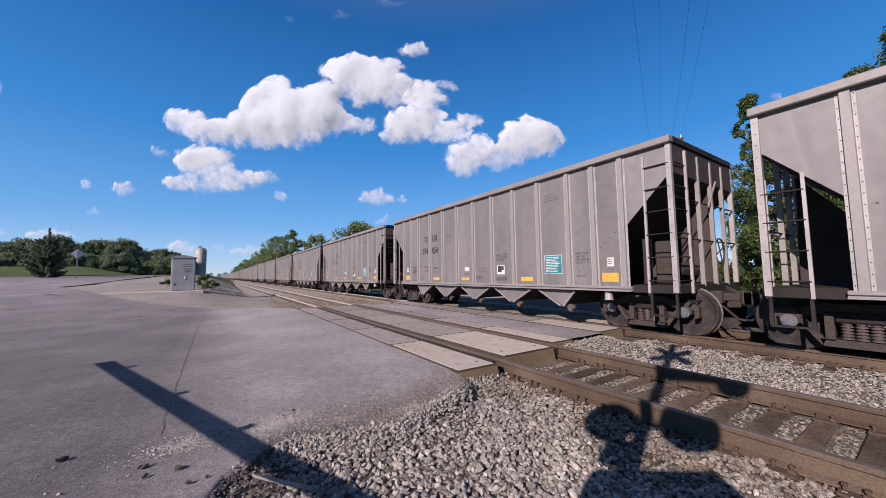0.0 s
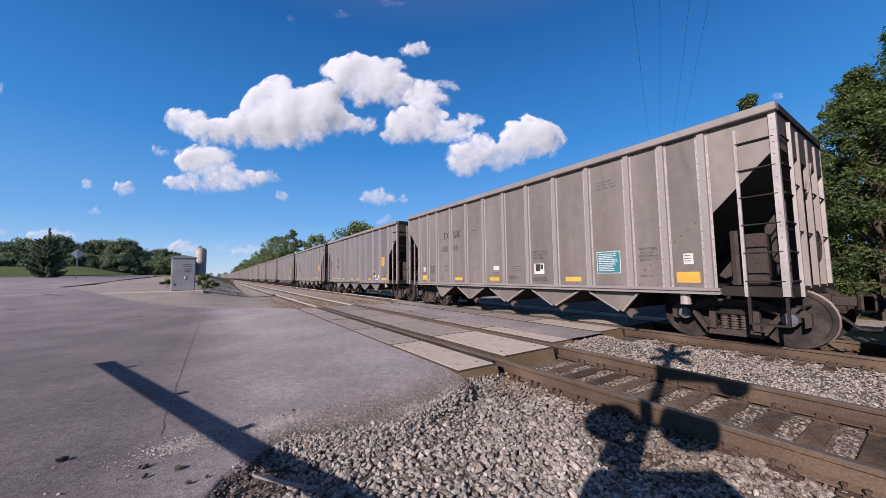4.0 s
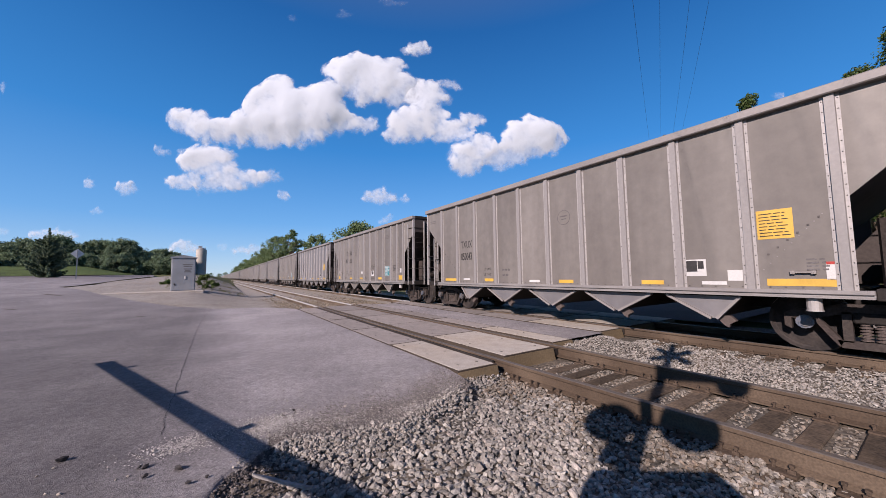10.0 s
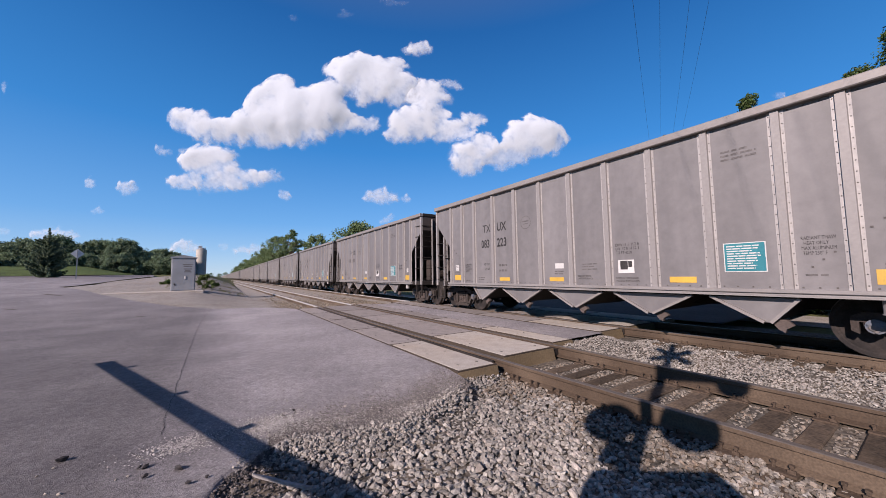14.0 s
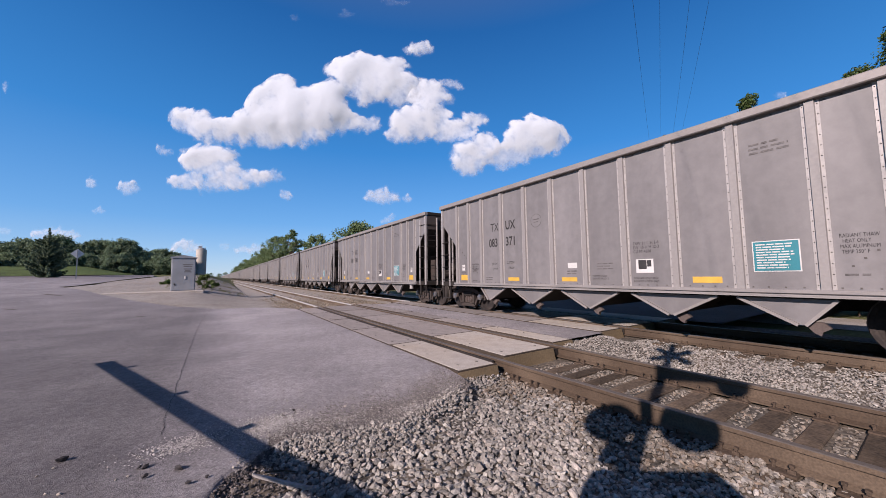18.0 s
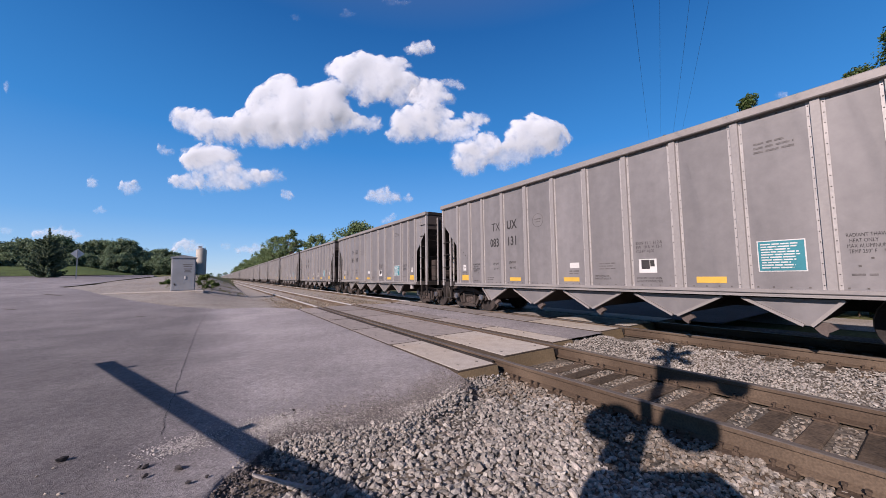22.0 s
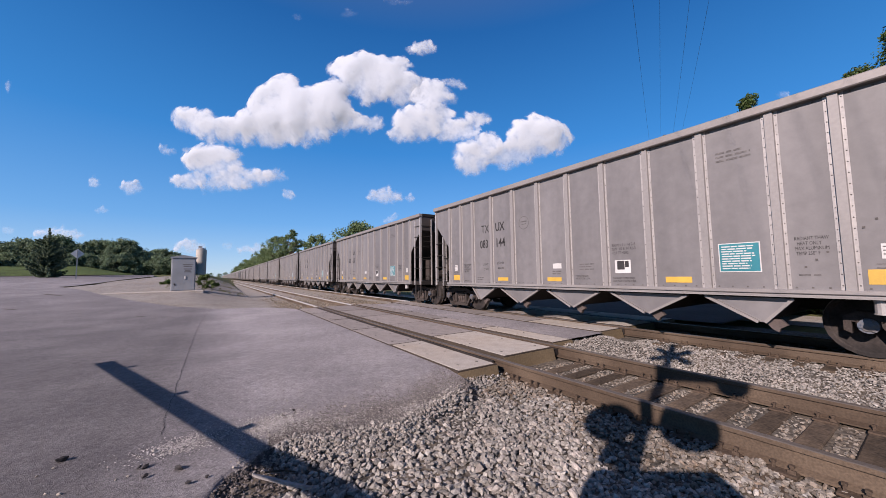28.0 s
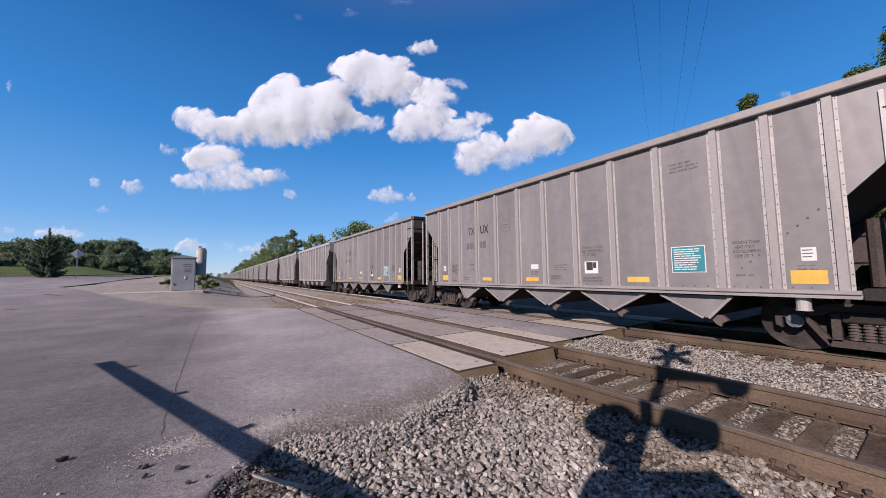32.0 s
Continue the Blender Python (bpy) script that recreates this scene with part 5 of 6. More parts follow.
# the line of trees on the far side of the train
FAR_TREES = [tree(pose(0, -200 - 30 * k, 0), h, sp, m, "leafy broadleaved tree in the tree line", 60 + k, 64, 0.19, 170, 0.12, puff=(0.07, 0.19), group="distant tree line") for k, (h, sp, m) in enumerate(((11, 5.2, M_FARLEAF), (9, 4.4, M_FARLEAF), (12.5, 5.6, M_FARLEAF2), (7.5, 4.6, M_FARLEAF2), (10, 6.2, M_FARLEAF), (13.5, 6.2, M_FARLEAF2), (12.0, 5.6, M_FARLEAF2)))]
rng = random.Random(8)
for x, y, k in ((21, 58, 2), (26, 62, 3), (16, 66, 1), (15.5, 86, 3), (22, 94, 0), (15, 112, 0), (18, 126, 4), (15, 142, 1), (17, 160, 0), (15, 180, 4), (17, 205, 2), (15, 235, 0), (18, 270, 4), (16, 310, 2), (19, 360, 4), (17, 420, 2), (20, 500, 4), (21, 600, 2), (24, 720, 4), (14, 820, 2), (4, 900, 4), (-12, 940, 2)):
    copy_thing(FAR_TREES[(2, 3, 2, 3, 2)[k] if y < 105 else 5 + (k == 4)], pose(x, y, -1.6 + (1.5 if k == 0 and y < 130 else 0), 0, 0, rng.uniform(0, 360)))
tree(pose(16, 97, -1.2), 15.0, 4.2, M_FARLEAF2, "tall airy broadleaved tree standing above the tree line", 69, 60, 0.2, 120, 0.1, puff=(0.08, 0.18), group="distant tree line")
# trees along the road
for i in range(34):
    a = -23.0 + 18.6 * (i + rng.uniform(-0.3, 0.3)) / 33
    d = 118 + rng.uniform(-8, 26) + (18 if a > -9 else 0)
    x, y = d * math.sin(radians(a)), d * math.cos(radians(a))
    copy_thing(FAR_TREES[(0, 1, 4, 1, 0)[i % 5]], pose(x, y, ground_z(x, y) - 2.6 + rng.uniform(-0.5, 0.3), 0, 0, rng.uniform(0, 360)))
for i in range(10):
    a = -22 + 17 * (i + rng.uniform(-0.3, 0.3)) / 9
    d = 104 + rng.uniform(-4, 6)
    x, y = d * math.sin(radians(a)), d * math.cos(radians(a))
    copy_thing(FAR_TREES[1], pose(x, y, ground_z(x, y) - 4.6, 0, 0, rng.uniform(0, 360)))
for t in FAR_TREES:
    for o in (*t.children_recursive, t):
        bpy.data.objects.remove(o)

# dark cedar beside the road
CEDAR = thing("cedar_tree", pose(-15.85, 56, ground_z(-15.85, 56) - 0.1), "dark dense cedar tree beside the road", "tree")
rg = random.Random(5)
cl = [(0, 0, 4.7 + 0.18 * k, 0.13 - 0.02 * k) for k in range(6)]
for i in range(96):
    # boughs that rise a little and taper to a tip
    f = (i + rg.random()) / 96
    z, reach = 0.05 + 4.7 * f, (1.95 * min(1, 0.62 + 1.6 * f) * (1 - f) ** 0.55 + 0.15) * rg.uniform(0.6, 1.15)
    a = i * 2.4 + rg.uniform(-0.4, 0.4)
    for k in range(7):
        q = (k + 0.6) / 6.6
        cl.append((reach * q * math.cos(a), reach * q * math.sin(a), z + 0.55 * reach * q - 0.25, (0.10 + 0.2 * (1 - f)) * (1.15 - q)))
part("trunk", bar(bmesh.new(), (0, 0, -0.2), (0, 0, 4.8), 0.16, 7, 0.03), M_BARK, CEDAR)
part("crown", leaves_mesh("crown", cl, 42, 0.11, M_LEAF3, 5), None, CEDAR, "dark ragged evergreen crown")

# weeds round the cabinet
for i, (x, y, h) in enumerate(((-0.75, 30.2, 0.95), (-0.45, 32.0, 0.5), (-3.0, 33.5, 0.26))):
    tree(pose(x, y, ground_z(x, y)), h, 0.6, M_LEAF2, "clump of green weeds on the verge", 80 + i, 60, 0.09, 14, 0.02, "weed_clump", "weeds", "weeds on the verge")
r = np.random.RandomState(9)
GR = []
while len(GR) < 420:
    x, y = r.uniform(-7, 2.2), r.uniform(19, 60)
    a, d = bearing(x, y), math.hypot(x, y)
    if d < 28.5 or (x > 1.4 + 0.01 * y) or a < -5.6 or r.uniform() > (d - 18) / 14 or noise.noise((x * 0.45, y * 0.3, 7)) < -0.05:
        continue
    GR.append((x, y, ground_z(x, y) + 0.02, 0.07))
tagged(new("verge_grass", leaves_mesh("verge_grass", GR, 9, 0.055, leaf_mat("dry_grass", (0.135, 0.13, 0.06), (0.10, 0.125, 0.045)), 12)), "sparse grass growing on the gravelly verge", "grass", kind="stuff")

# ---------- silo ----------
SILO = thing("silo", pose(-5.0, 150, 2.5), "tall pale concrete silo with a small roof housing", "silo")
bm = bmesh.new()
bmesh.ops.create_cone(bm, cap_ends=True, segments=28, radius1=1.6, radius2=1.6, depth=9.4, matrix=Matrix.Translation((0, 0, 4.2)))
for z in np.arange(0.5, 8.6, 0.9):
    bmesh.ops.create_cone(bm, cap_ends=False, segments=28, radius1=1.63, radius2=1.63, depth=0.12, matrix=Matrix.Translation((0, 0, z)))
part("shell", bm, M_SILO, SILO)
bm = bmesh.new()
bmesh.ops.create_cone(bm, cap_ends=True, segments=20, radius1=1.4, radius2=0.8, depth=0.7, matrix=Matrix.Translation((0, 0, 9.2)))
box(bm, -0.9, 0.2, -0.5, 0.5, 9.3, 10.2)
bar(bm, (1.2, 0, 8.8), (1.2, 0, 10.0), 0.08, 6)
part("roof_housing", bm, M_GALV, SILO)
part("lean_to", B(-2.5, -1.35, -1.2, 1.2, -0.5, 4.6), M_SILO, SILO)

# ---------- power line ----------
LA = radians(66.5)
LD, LN = Vector((math.sin(LA), math.cos(LA), 0)), Vector((math.cos(LA), -math.sin(LA), 0))
POLE = thing("utility_pole", Matrix.Translation(LD * 29 + LN * 0.62 + Vector((0, 0, -0.5))) @ Matrix.Rotation(-LA, 4, "Z"), "wooden utility pole with a crossarm beyond the tracks", "utility pole")
part("pole", bar(bmesh.new(), (0, 0, -0.5), (0, 0, 11.75), 0.17, 10, 0.11), M_WOOD, POLE)
part("crossarm", B(-1.15, 1.15, -0.06, 0.06, 11.2, 11.34, bevel=0.01), M_WOOD, POLE)
OFFS = (-0.95, -0.28, 0.47, 0.96)
for o in OFFS:
    bm = bar(bmesh.new(), (o, 0, 11.34), (o, 0, 11.56), 0.05, 8)
    part("insulator", bm, M_WHITE, POLE)
for o in OFFS:
    bm = bmesh.new()
    a, b = LD * 29 + LN * (o + 0.62) + Vector((0, 0, 11.0)), LD * -30 + LN * (o + 0.62) + Vector((0, 0, 11.0))
    for k in range(24):
        f, g = k / 24, (k + 1) / 24
        sag = lambda q: Vector((0, 0, -2.0 * 4 * q * (1 - q)))
        bar(bm, a.lerp(b, f) + sag(f), a.lerp(b, g) + sag(g), 0.0042, 4)
    tagged(new("power_wire", mesh_of(bm, "power_wire", M_WIRE)), "thin dark overhead power wire", "wire", "overhead wires")

# ---------- crossing signal and lowered gate, standing behind the viewpoint ----------
SD, SP = Vector((0.943, 0.333, 0)), Vector((0.333, -0.943, 0))
turn = Matrix(((SP.x, SD.x, 0, 0), (SP.y, SD.y, 0, 0), (0, 0, 1, 0), (0, 0, 0, 1)))
SIG = thing("crossing_signal", Matrix.Translation((-1.2, 0.1, -0.2)) @ turn, "level crossing signal mast with paired lamps and crossbuck", "crossing signal")
part("mast", bar(bmesh.new(), (0, 0, -0.1), (0, 0, 4.78), 0.06, 12), M_GALV, SIG)
part("finial", bar(bmesh.new(), (0, 0, 4.78), (0, 0, 4.95), 0.07, 10, 0.02), M_GALV, SIG)
for a in (-1, 1):
    bm = bmesh.new()
    box(bm, -0.58, 0.58, 0.06, 0.075, -0.11, 0.11)
    bmesh.ops.rotate(bm, verts=bm.verts, matrix=Matrix.Rotation(a * radians(38), 3, "Y"))
    bmesh.ops.scale(bm, verts=bm.verts, vec=(0.62, 1, 0.75))
    bmesh.ops.translate(bm, verts=bm.verts, vec=(0.03, 0, 4.30))
    part("crossbuck_blade", bm, M_WHITE, SIG)
part("track_sign", B(0.0, 0.60, 0.07, 0.09, 3.38, 3.68, bevel=0.005), M_WHITE, SIG)
for x, z, r in ((0.74, 3.42, 0.16),):
    part("side_lamp", bar(bar(bmesh.new(), (x, 0.0, z), (x, 0.14, z), r, 16), (x * 0.6, 0.02, z + 0.02), (x, 0.02, z + 0.02), 0.03, 8), M_BLACK, SIG, "smaller side-facing signal lamp")
part("lamp_arm", bar(bmesh.new(), (-0.36, 0, 2.50), (0.42, 0, 2.60), 0.035, 8), M_GALV, SIG)
part("junction_box", B(-0.24, 0.02, -0.1, 0.08, 2.10, 2.3, bevel=0.02), M_GALV, SIG)
for x, z in ((-0.28, 2.47), (0.34, 2.57)):
    bm = bmesh.new()
    bar(bm, (x, 0.05, z), (x, 0.07, z), 0.235, 24)
    bar(bm, (x, 0.07, z), (x, 0.30, z - 0.02), 0.11, 14)
    bar(bm, (x, -0.16, z), (x, 0.05, z), 0.12, 14)
    part("lamp", bm, M_BLACK, SIG, "round black lamp target with hood")
bm = bmesh.new()
box(bm, -0.46, 0.46, -0.16, 0.16, 0.9, 1.98, 0.05)
bmesh.ops.rotate(bm, verts=bm.verts, matrix=Matrix.Rotation(radians(33), 3, "Z"))
bmesh.ops.translate(bm, verts=bm.verts, vec=(0.22, 0.22, 0))
part("gate_mechanism", bm, M_GALV, SIG, "metal gate mechanism housing")
A0, A1 = Vector((-1.0, -0.05, 1.12)), Vector((-3.72, 7.06, 1.12))
ARM = thing("crossing_gate_arm", Matrix.Translation(A0) @ Matrix.Rotation(math.atan2(-(A1 - A0).x, (A1 - A0).y), 4, "Z"), "lowered red and white crossing gate arm with small lamps", "crossing gate")
AL = (A1 - A0).length
for k in range(12):
    part("arm_board", B(-0.02, 0.02, AL * k / 12, AL * (k + 1) / 12, -0.055, 0.05), M_RED if k % 2 else M_WHITE, ARM)
for f in (0.405, 0.62, 0.90):
    part("arm_lamp", B(-0.05, 0.05, AL * f - 0.05, AL * f + 0.05, 0.05, 0.105, bevel=0.01), M_RED, ARM)

# ---------- clouds ----------
def cloud_mat(name, thin):
    """Cloud: white scattering relief that frays out at its rim."""
    m = bpy.data.materials.new(name)
    m.use_nodes = True
    nt = m.node_tree
    for nd in list(nt.nodes):
        nt.nodes.remove(nd)
    out, dif, tra, mx, at, co, ns, ad, mr, th = (nt.nodes.new(k) for k in ("ShaderNodeOutputMaterial", "ShaderNodeBsdfDiffuse", "ShaderNodeBsdfTransparent", "ShaderNodeMixShader", "ShaderNodeAttribute", "ShaderNodeTexCoord", "ShaderNodeTexNoise", "ShaderNodeMath", "ShaderNodeMapRange", "ShaderNodeMath"))
    mul, add, nrm, bp = (nt.nodes.new(k) for k in ("ShaderNodeVectorMath", "ShaderNodeVectorMath", "ShaderNodeVectorMath", "ShaderNodeBump"))
    lk = nt.links.new
    at.attribute_name = "cover"
    ns.inputs["Scale"].default_value, ns.inputs["Detail"].default_value, ns.inputs["Roughness"].default_value = 0.022, 7, 0.62
    lk(co.outputs["Object"], ns.inputs["Vector"])
    ad.operation = "MULTIPLY_ADD"
    lk(ns.outputs[0], ad.inputs[0])
    ad.inputs[1].default_value = 0.55
    lk(at.outputs["Fac"], ad.inputs[2])
    mr.interpolation_type = "SMOOTHSTEP"
    mr.inputs[1].default_value, mr.inputs[2].default_value = 0.2, 1.22
    lk(ad.outputs[0], mr.inputs[0])
    th.operation = "MULTIPLY"
    th.inputs[1].default_value = thin
    lk(mr.outputs[0], th.inputs[0])
    lk(th.outputs[0], mx.inputs[0])
    lk(tra.outputs[0], mx.inputs[1])
    thru, both = nt.nodes.new("ShaderNodeBsdfTranslucent"), nt.nodes.new("ShaderNodeMixShader")
    thru.inputs[0].default_value = (0.31, 0.33, 0.365, 1)
    both.inputs[0].default_value = 0.3
    lk(nrm.outputs[0], thru.inputs["Normal"])
    lk(dif.outputs[0], both.inputs[1])
    lk(thru.outputs[0], both.inputs[2])
    lk(both.outputs[0], mx.inputs[2])
    lk(mx.outputs[0], out.inputs[0])
    dif.inputs[0].default_value = (0.52, 0.545, 0.585, 1)
    bp.inputs["Strength"].default_value, bp.inputs["Distance"].default_value = 0.2, 20.0
    lk(ns.outputs[0], bp.inputs["Height"])
    # normals pulled sunward, so soft cloud lighting is built into the material
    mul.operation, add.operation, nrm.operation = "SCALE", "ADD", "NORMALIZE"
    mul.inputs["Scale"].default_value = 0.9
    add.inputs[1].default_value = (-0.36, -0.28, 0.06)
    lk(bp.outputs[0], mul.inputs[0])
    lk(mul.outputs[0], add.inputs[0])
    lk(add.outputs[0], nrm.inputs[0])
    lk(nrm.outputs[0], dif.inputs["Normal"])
    return m


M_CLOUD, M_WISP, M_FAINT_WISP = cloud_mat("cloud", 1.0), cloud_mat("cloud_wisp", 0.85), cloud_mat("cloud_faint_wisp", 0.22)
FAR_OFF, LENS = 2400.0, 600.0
CLOUDS = []


def fbm(x, y, seed, octaves=5, rough=0.55):
    """Smooth lattice noise summed over octaves, about -1 to 1."""
    r = np.random.RandomState(seed)
    tab = r.uniform(-1, 1, (64, 64))
    out, a, tot = 0.0, 1.0, 0.0
    for o in range(octaves):
        ox, oy = r.uniform(0, 64, 2)
        u, v = x * 2.0 ** o + ox, y * 2.0 ** o + oy
        i, j = np.floor(u).astype(int), np.floor(v).astype(int)
        p, q = u - i, v - j
        p, q = p * p * (3 - 2 * p), q * q * (3 - 2 * q)
        g = lambda di, dj: tab[(i + di) % 64, (j + dj) % 64]
        out = out + a * ((g(0, 0) * (1 - p) + g(1, 0) * p) * (1 - q) + (g(0, 1) * (1 - p) + g(1, 1) * p) * q)
        tot += a
        a *= rough
    return out / tot * 1.6


def cloud(blobs, cells, label, seed, thin=1.0):
    """A cumulus bank as a billowing relief of heaped puffs; blobs are bearings and sizes across the view."""
    rg = random.Random(seed)
    puffs = []
    for bx, by, rx, ry in blobs:
        m = min(rx, ry)
        puffs.append((bx, by, rx * 0.97, ry * 0.97, 0.0))
        for i in range(int(7 + rx / 4)):
            a = rg.uniform(-0.45, math.pi + 0.45) if rg.random() < 0.8 else rg.uniform(0, 6.283)
            q = rg.uniform(0.6, 0.93)
            x, y, r = bx + rx * q * math.cos(a), by - ry * q * math.sin(a), m * rg.uniform(0.20, 0.38)
            h = 0.75 * m * math.sqrt(max(1 - q * q, 0))
            puffs.append((x, y, r * 1.1, r, h))
            for k in range(5):
                b, qq = rg.uniform(0, 6.283), rg.uniform(0.55, 0.95)
                rr = r * rg.uniform(0.22, 0.48)
                puffs.append((x + r * qq * math.cos(b), y + r * qq * math.sin(b), rr, rr, h + r * 0.7 * math.sqrt(1 - qq * qq)))
    pad = 16
    x0, x1 = min(b[0] - b[2] for b in puffs) - pad, max(b[0] + b[2] for b in puffs) + pad
    y0, y1 = min(b[1] - b[3] for b in puffs) - pad, max(b[1] + b[3] for b in puffs) + pad
    nx, ny = max(int((x1 - x0) / cells), 10), max(int((y1 - y0) / cells), 10)
    cx, cy = (x0 + x1) / 2, (y0 + y1) / 2
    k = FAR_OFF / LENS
    X, Y = np.meshgrid(np.linspace(x0, x1, nx + 1), np.linspace(y0, y1, ny + 1))
    s = int(seed * 10)
    px = X + 6 * fbm(X * 0.03, Y * 0.03, s, 3) + 3.0 * fbm(X * 0.12, Y * 0.12, s + 1, 3)
    py = Y + 5 * fbm(X * 0.03, Y * 0.03, s + 2, 3) + 3.0 * fbm(X * 0.12, Y * 0.12, s + 3, 3)
    deep, heap = np.zeros_like(X), np.zeros_like(X)
    for bx, by, rx, ry, h in puffs:
        i0, i1 = int((bx - rx - 12 - x0) / (x1 - x0) * nx), int((bx + rx + 12 - x0) / (x1 - x0) * nx) + 2
        j0, j1 = int((by - ry - 12 - y0) / (y1 - y0) * ny), int((by + ry + 12 - y0) / (y1 - y0) * ny) + 2
        w = np.s_[max(j0, 0):max(j1, 0), max(i0, 0):max(i1, 0)]
        d = np.clip(1 - ((px[w] - bx) / rx) ** 2 - ((py[w] - by) / ry) ** 2, 0, 1)
        deep[w] += min(rx, ry) * d
        heap[w] += np.where(d > 0, np.expm1(np.clip((h * np.minimum(d * 3, 1) + min(rx, ry) * np.sqrt(d)) / 9.0, 0, 60)), 0)
    high = 9.0 * np.log1p(heap)
    ragged = np.clip(0.98 + 0.55 * fbm(X * 0.05, Y * 0.05, s + 5, 5, 0.62) + 0.15 * fbm(X * 0.2, Y * 0.2, s + 6, 3, 0.7), 0.10, 2.2)
    high = high * 0.5 + 1.6 * fbm(X * 0.11, Y * 0.11, s + 7, 4)
    wide = np.minimum(deep, 60.0)
    for _ in range(60):
        c = np.pad(wide, 1, mode="edge")
        wide = (c[:-2, 1:-1] + c[2:, 1:-1] + c[1:-1, :-2] + c[1:-1, 2:]) / 4
    # the undersides thin out more gently than the tops
    n_ = max(int(14 / cells), 1)
    under = np.clip((np.roll(wide, n_, 0) - np.roll(wide, -n_, 0)) / 12.0, 0, 1)
    cover = 1 - np.exp(-deep * ragged * (1 - 0.35 * under) / 15.0)
    high = high * 0.55 + 0.26 * np.roll(wide, -int(12 / cells), 0)
    calm = high
    for _ in range(50):
        c = np.pad(calm, 1, mode="edge")
        calm = (c[:-2, 1:-1] + c[2:, 1:-1] + c[1:-1, :-2] + c[1:-1, 2:]) / 4
    high = 0.5 * np.maximum(high, calm - 0.5) + 0.5 * calm
    for _ in range(14):
        c = np.pad(high, 1, mode="edge")
        high = (c[1:-1, 1:-1] * 2 + c[:-2, 1:-1] + c[2:, 1:-1] + c[1:-1, :-2] + c[1:-1, 2:]) / 6
    high = 1.1 * high
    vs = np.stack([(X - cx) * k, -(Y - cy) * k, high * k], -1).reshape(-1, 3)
    w = nx + 1
    q = (np.arange(ny)[:, None] * w + np.arange(nx)[None]).ravel()
    fs = np.stack([q, q + w, q + w + 1, q + 1], -1)
    cov = cover.ravel()
    fs = fs[cov[fs].max(1) > 0.015]
    me = bpy.data.meshes.new("cloud")
    me.from_pydata(vs.tolist(), [], fs.tolist())
    me.attributes.new("cover", "FLOAT", "POINT").data.foreach_set("value", cov.astype(np.float32))
    me.materials.append(M_CLOUD if thin > 0.9 else M_WISP if thin > 0.3 else M_FAINT_WISP)
    me.polygons.foreach_set("use_smooth", np.ones(len(me.polygons), dtype=bool))
    ob = tagged(new("cloud", me), label, "cloud", "fair-weather clouds")
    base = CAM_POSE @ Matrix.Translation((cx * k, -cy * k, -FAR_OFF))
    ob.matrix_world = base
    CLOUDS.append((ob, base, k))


LOOK = "white billowing fair-weather cloud"
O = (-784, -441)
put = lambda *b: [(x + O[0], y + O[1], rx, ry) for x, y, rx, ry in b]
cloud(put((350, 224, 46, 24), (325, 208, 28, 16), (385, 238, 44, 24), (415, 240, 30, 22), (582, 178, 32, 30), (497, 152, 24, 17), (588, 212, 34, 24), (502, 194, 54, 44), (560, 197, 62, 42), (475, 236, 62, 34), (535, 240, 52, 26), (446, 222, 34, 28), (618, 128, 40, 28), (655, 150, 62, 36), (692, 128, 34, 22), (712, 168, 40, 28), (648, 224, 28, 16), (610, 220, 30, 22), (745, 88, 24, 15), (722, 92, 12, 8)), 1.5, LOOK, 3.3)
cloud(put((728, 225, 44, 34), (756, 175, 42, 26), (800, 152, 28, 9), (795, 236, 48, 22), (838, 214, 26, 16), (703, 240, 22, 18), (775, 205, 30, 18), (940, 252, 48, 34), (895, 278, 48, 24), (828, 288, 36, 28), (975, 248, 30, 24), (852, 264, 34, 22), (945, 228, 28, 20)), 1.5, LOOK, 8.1)
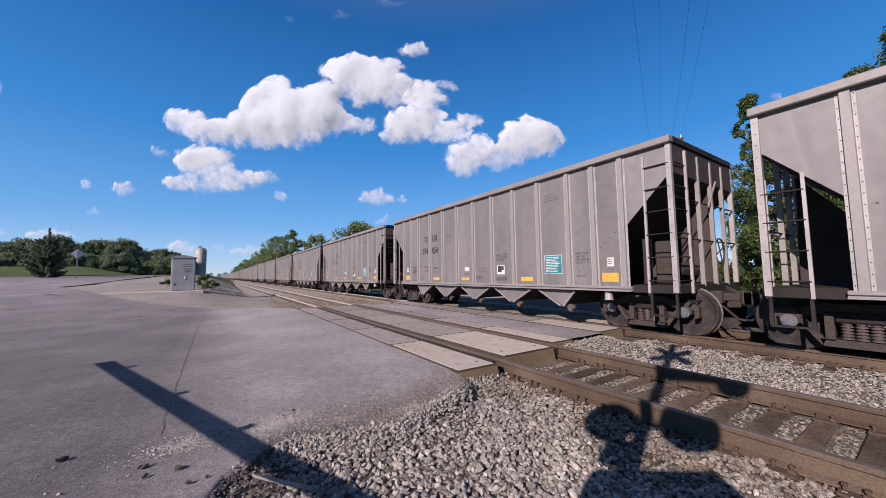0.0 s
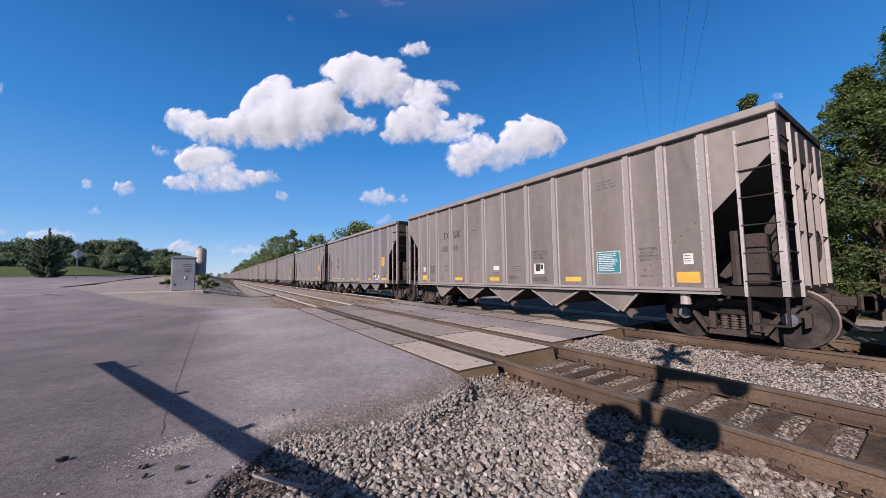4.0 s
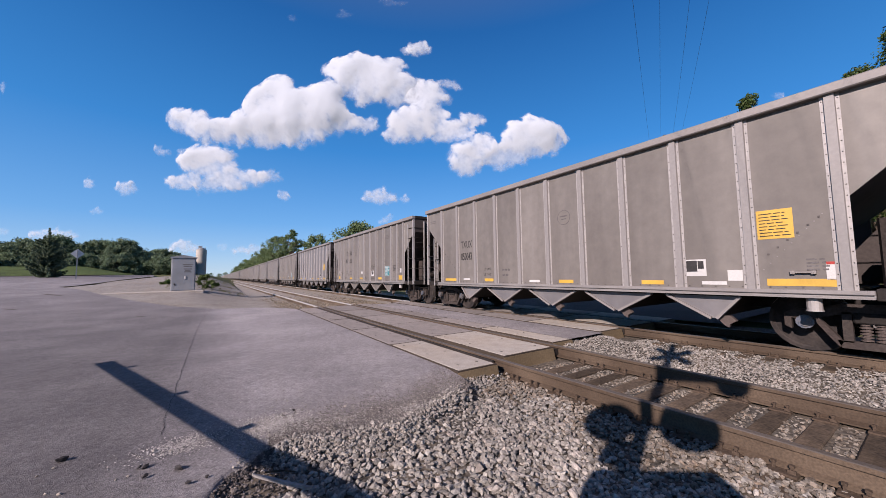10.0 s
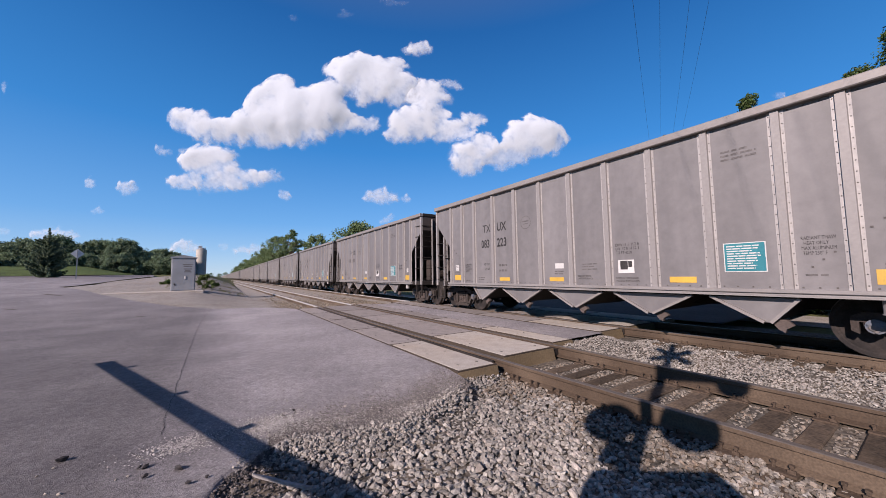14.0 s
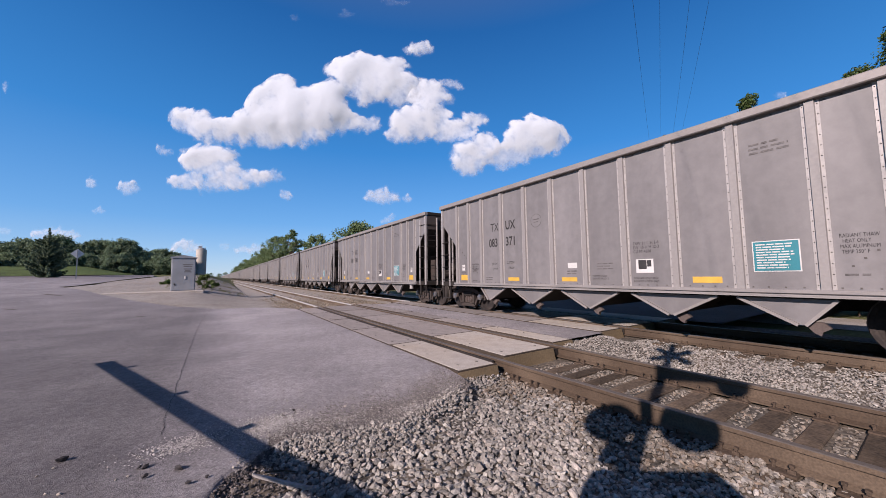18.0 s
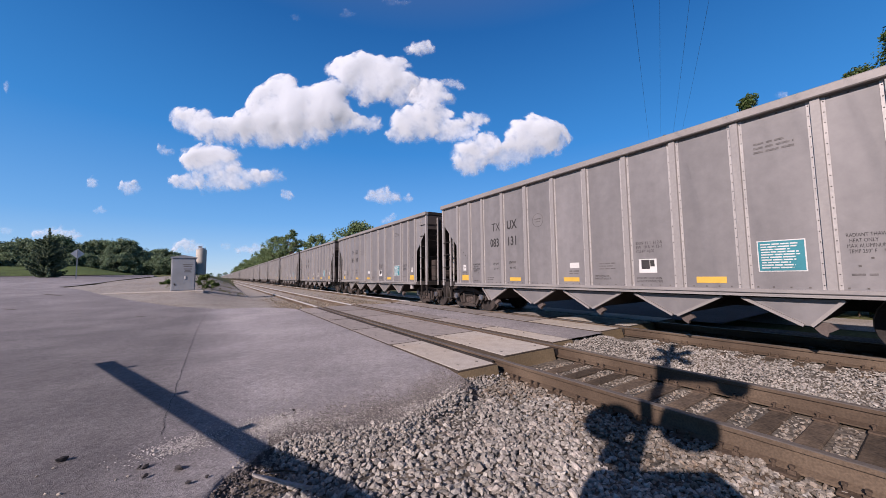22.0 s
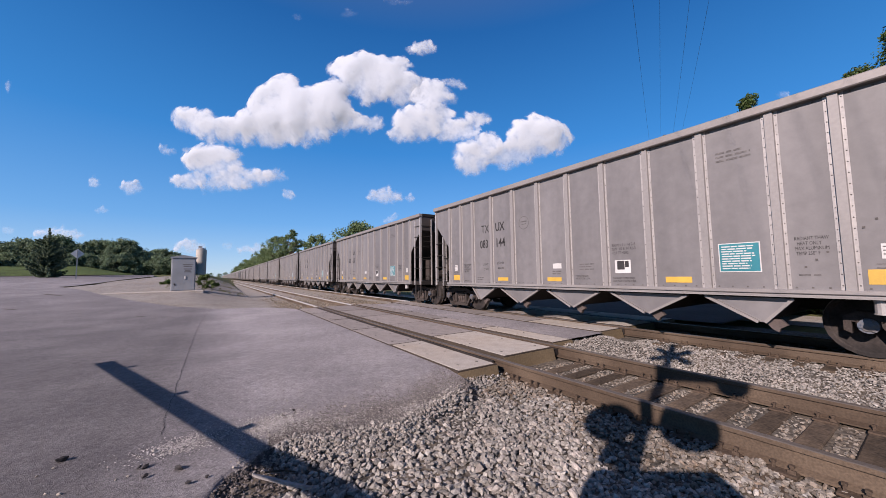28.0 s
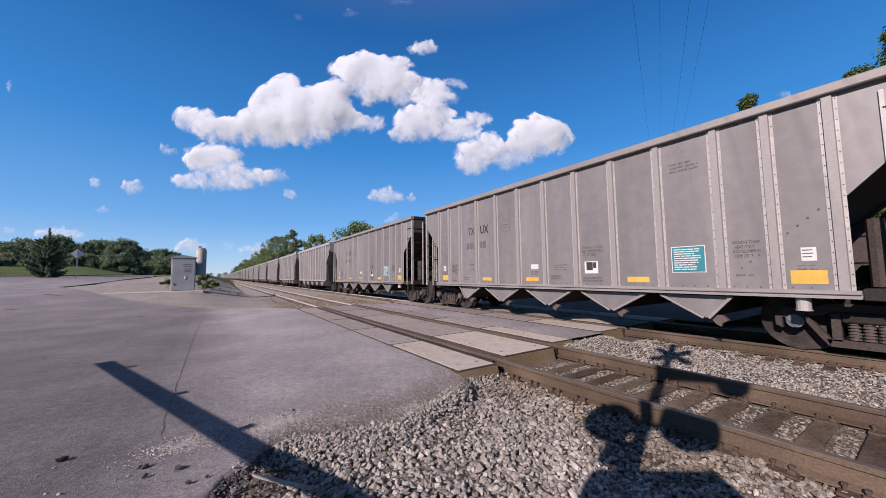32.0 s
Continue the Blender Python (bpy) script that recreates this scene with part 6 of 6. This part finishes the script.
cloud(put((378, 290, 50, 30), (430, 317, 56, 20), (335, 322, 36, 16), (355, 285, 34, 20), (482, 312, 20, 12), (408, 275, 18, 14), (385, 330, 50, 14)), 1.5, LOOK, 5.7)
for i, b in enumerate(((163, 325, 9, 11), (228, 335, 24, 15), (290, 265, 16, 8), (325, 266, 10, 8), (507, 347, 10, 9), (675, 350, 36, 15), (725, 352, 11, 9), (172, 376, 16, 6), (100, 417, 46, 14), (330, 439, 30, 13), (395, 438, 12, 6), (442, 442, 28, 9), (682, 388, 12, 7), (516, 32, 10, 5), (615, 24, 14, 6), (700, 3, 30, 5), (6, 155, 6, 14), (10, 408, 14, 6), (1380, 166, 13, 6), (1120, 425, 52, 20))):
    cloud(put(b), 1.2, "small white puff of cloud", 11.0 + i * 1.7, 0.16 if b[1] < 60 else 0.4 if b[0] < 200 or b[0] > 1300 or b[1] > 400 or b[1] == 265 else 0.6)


# ---------- what moves ----------
def lead_y(n, t):
    """Where the leading corner of car n stands at t seconds; the train slows a very little."""
    return PITCH * n + HALF - 4.47 - 20.68 * t + 0.01 * t * t


def motions():
    times = [2.0 * k for k in range(17)]
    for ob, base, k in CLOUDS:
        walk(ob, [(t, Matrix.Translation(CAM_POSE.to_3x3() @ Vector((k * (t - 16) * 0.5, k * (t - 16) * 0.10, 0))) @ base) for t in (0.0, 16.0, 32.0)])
    for n, c in CARS.items():
        walk(c, [(t, pose(FAR_C, lead_y(n, t) - HALF, 0)) for t in times])
        if n > LAST_NEAR:
            continue
        near = [k / 30 for k in range(0, 961) if -16 < lead_y(n, k / 30) < 34]
        if len(near) < 2:
            continue
        for w in c.children_recursive:
            if not w.name.startswith("wheelset"):
                continue
            y = w.location.y
            turn = lambda t: pose(0, y, R_WHEEL, 0, 0, 0) @ Matrix.Rotation((lead_y(n, t) - lead_y(n, near[0])) / -R_WHEEL, 4, "X")
            rows = [(t, turn(t)) for t in near]
            if near[0] > 0.02:
                rows.insert(0, (0.0, turn(near[0])))
            if near[-1] < 31.98:
                rows.append((32.0, turn(near[-1])))
            walk(w, rows)


motions()
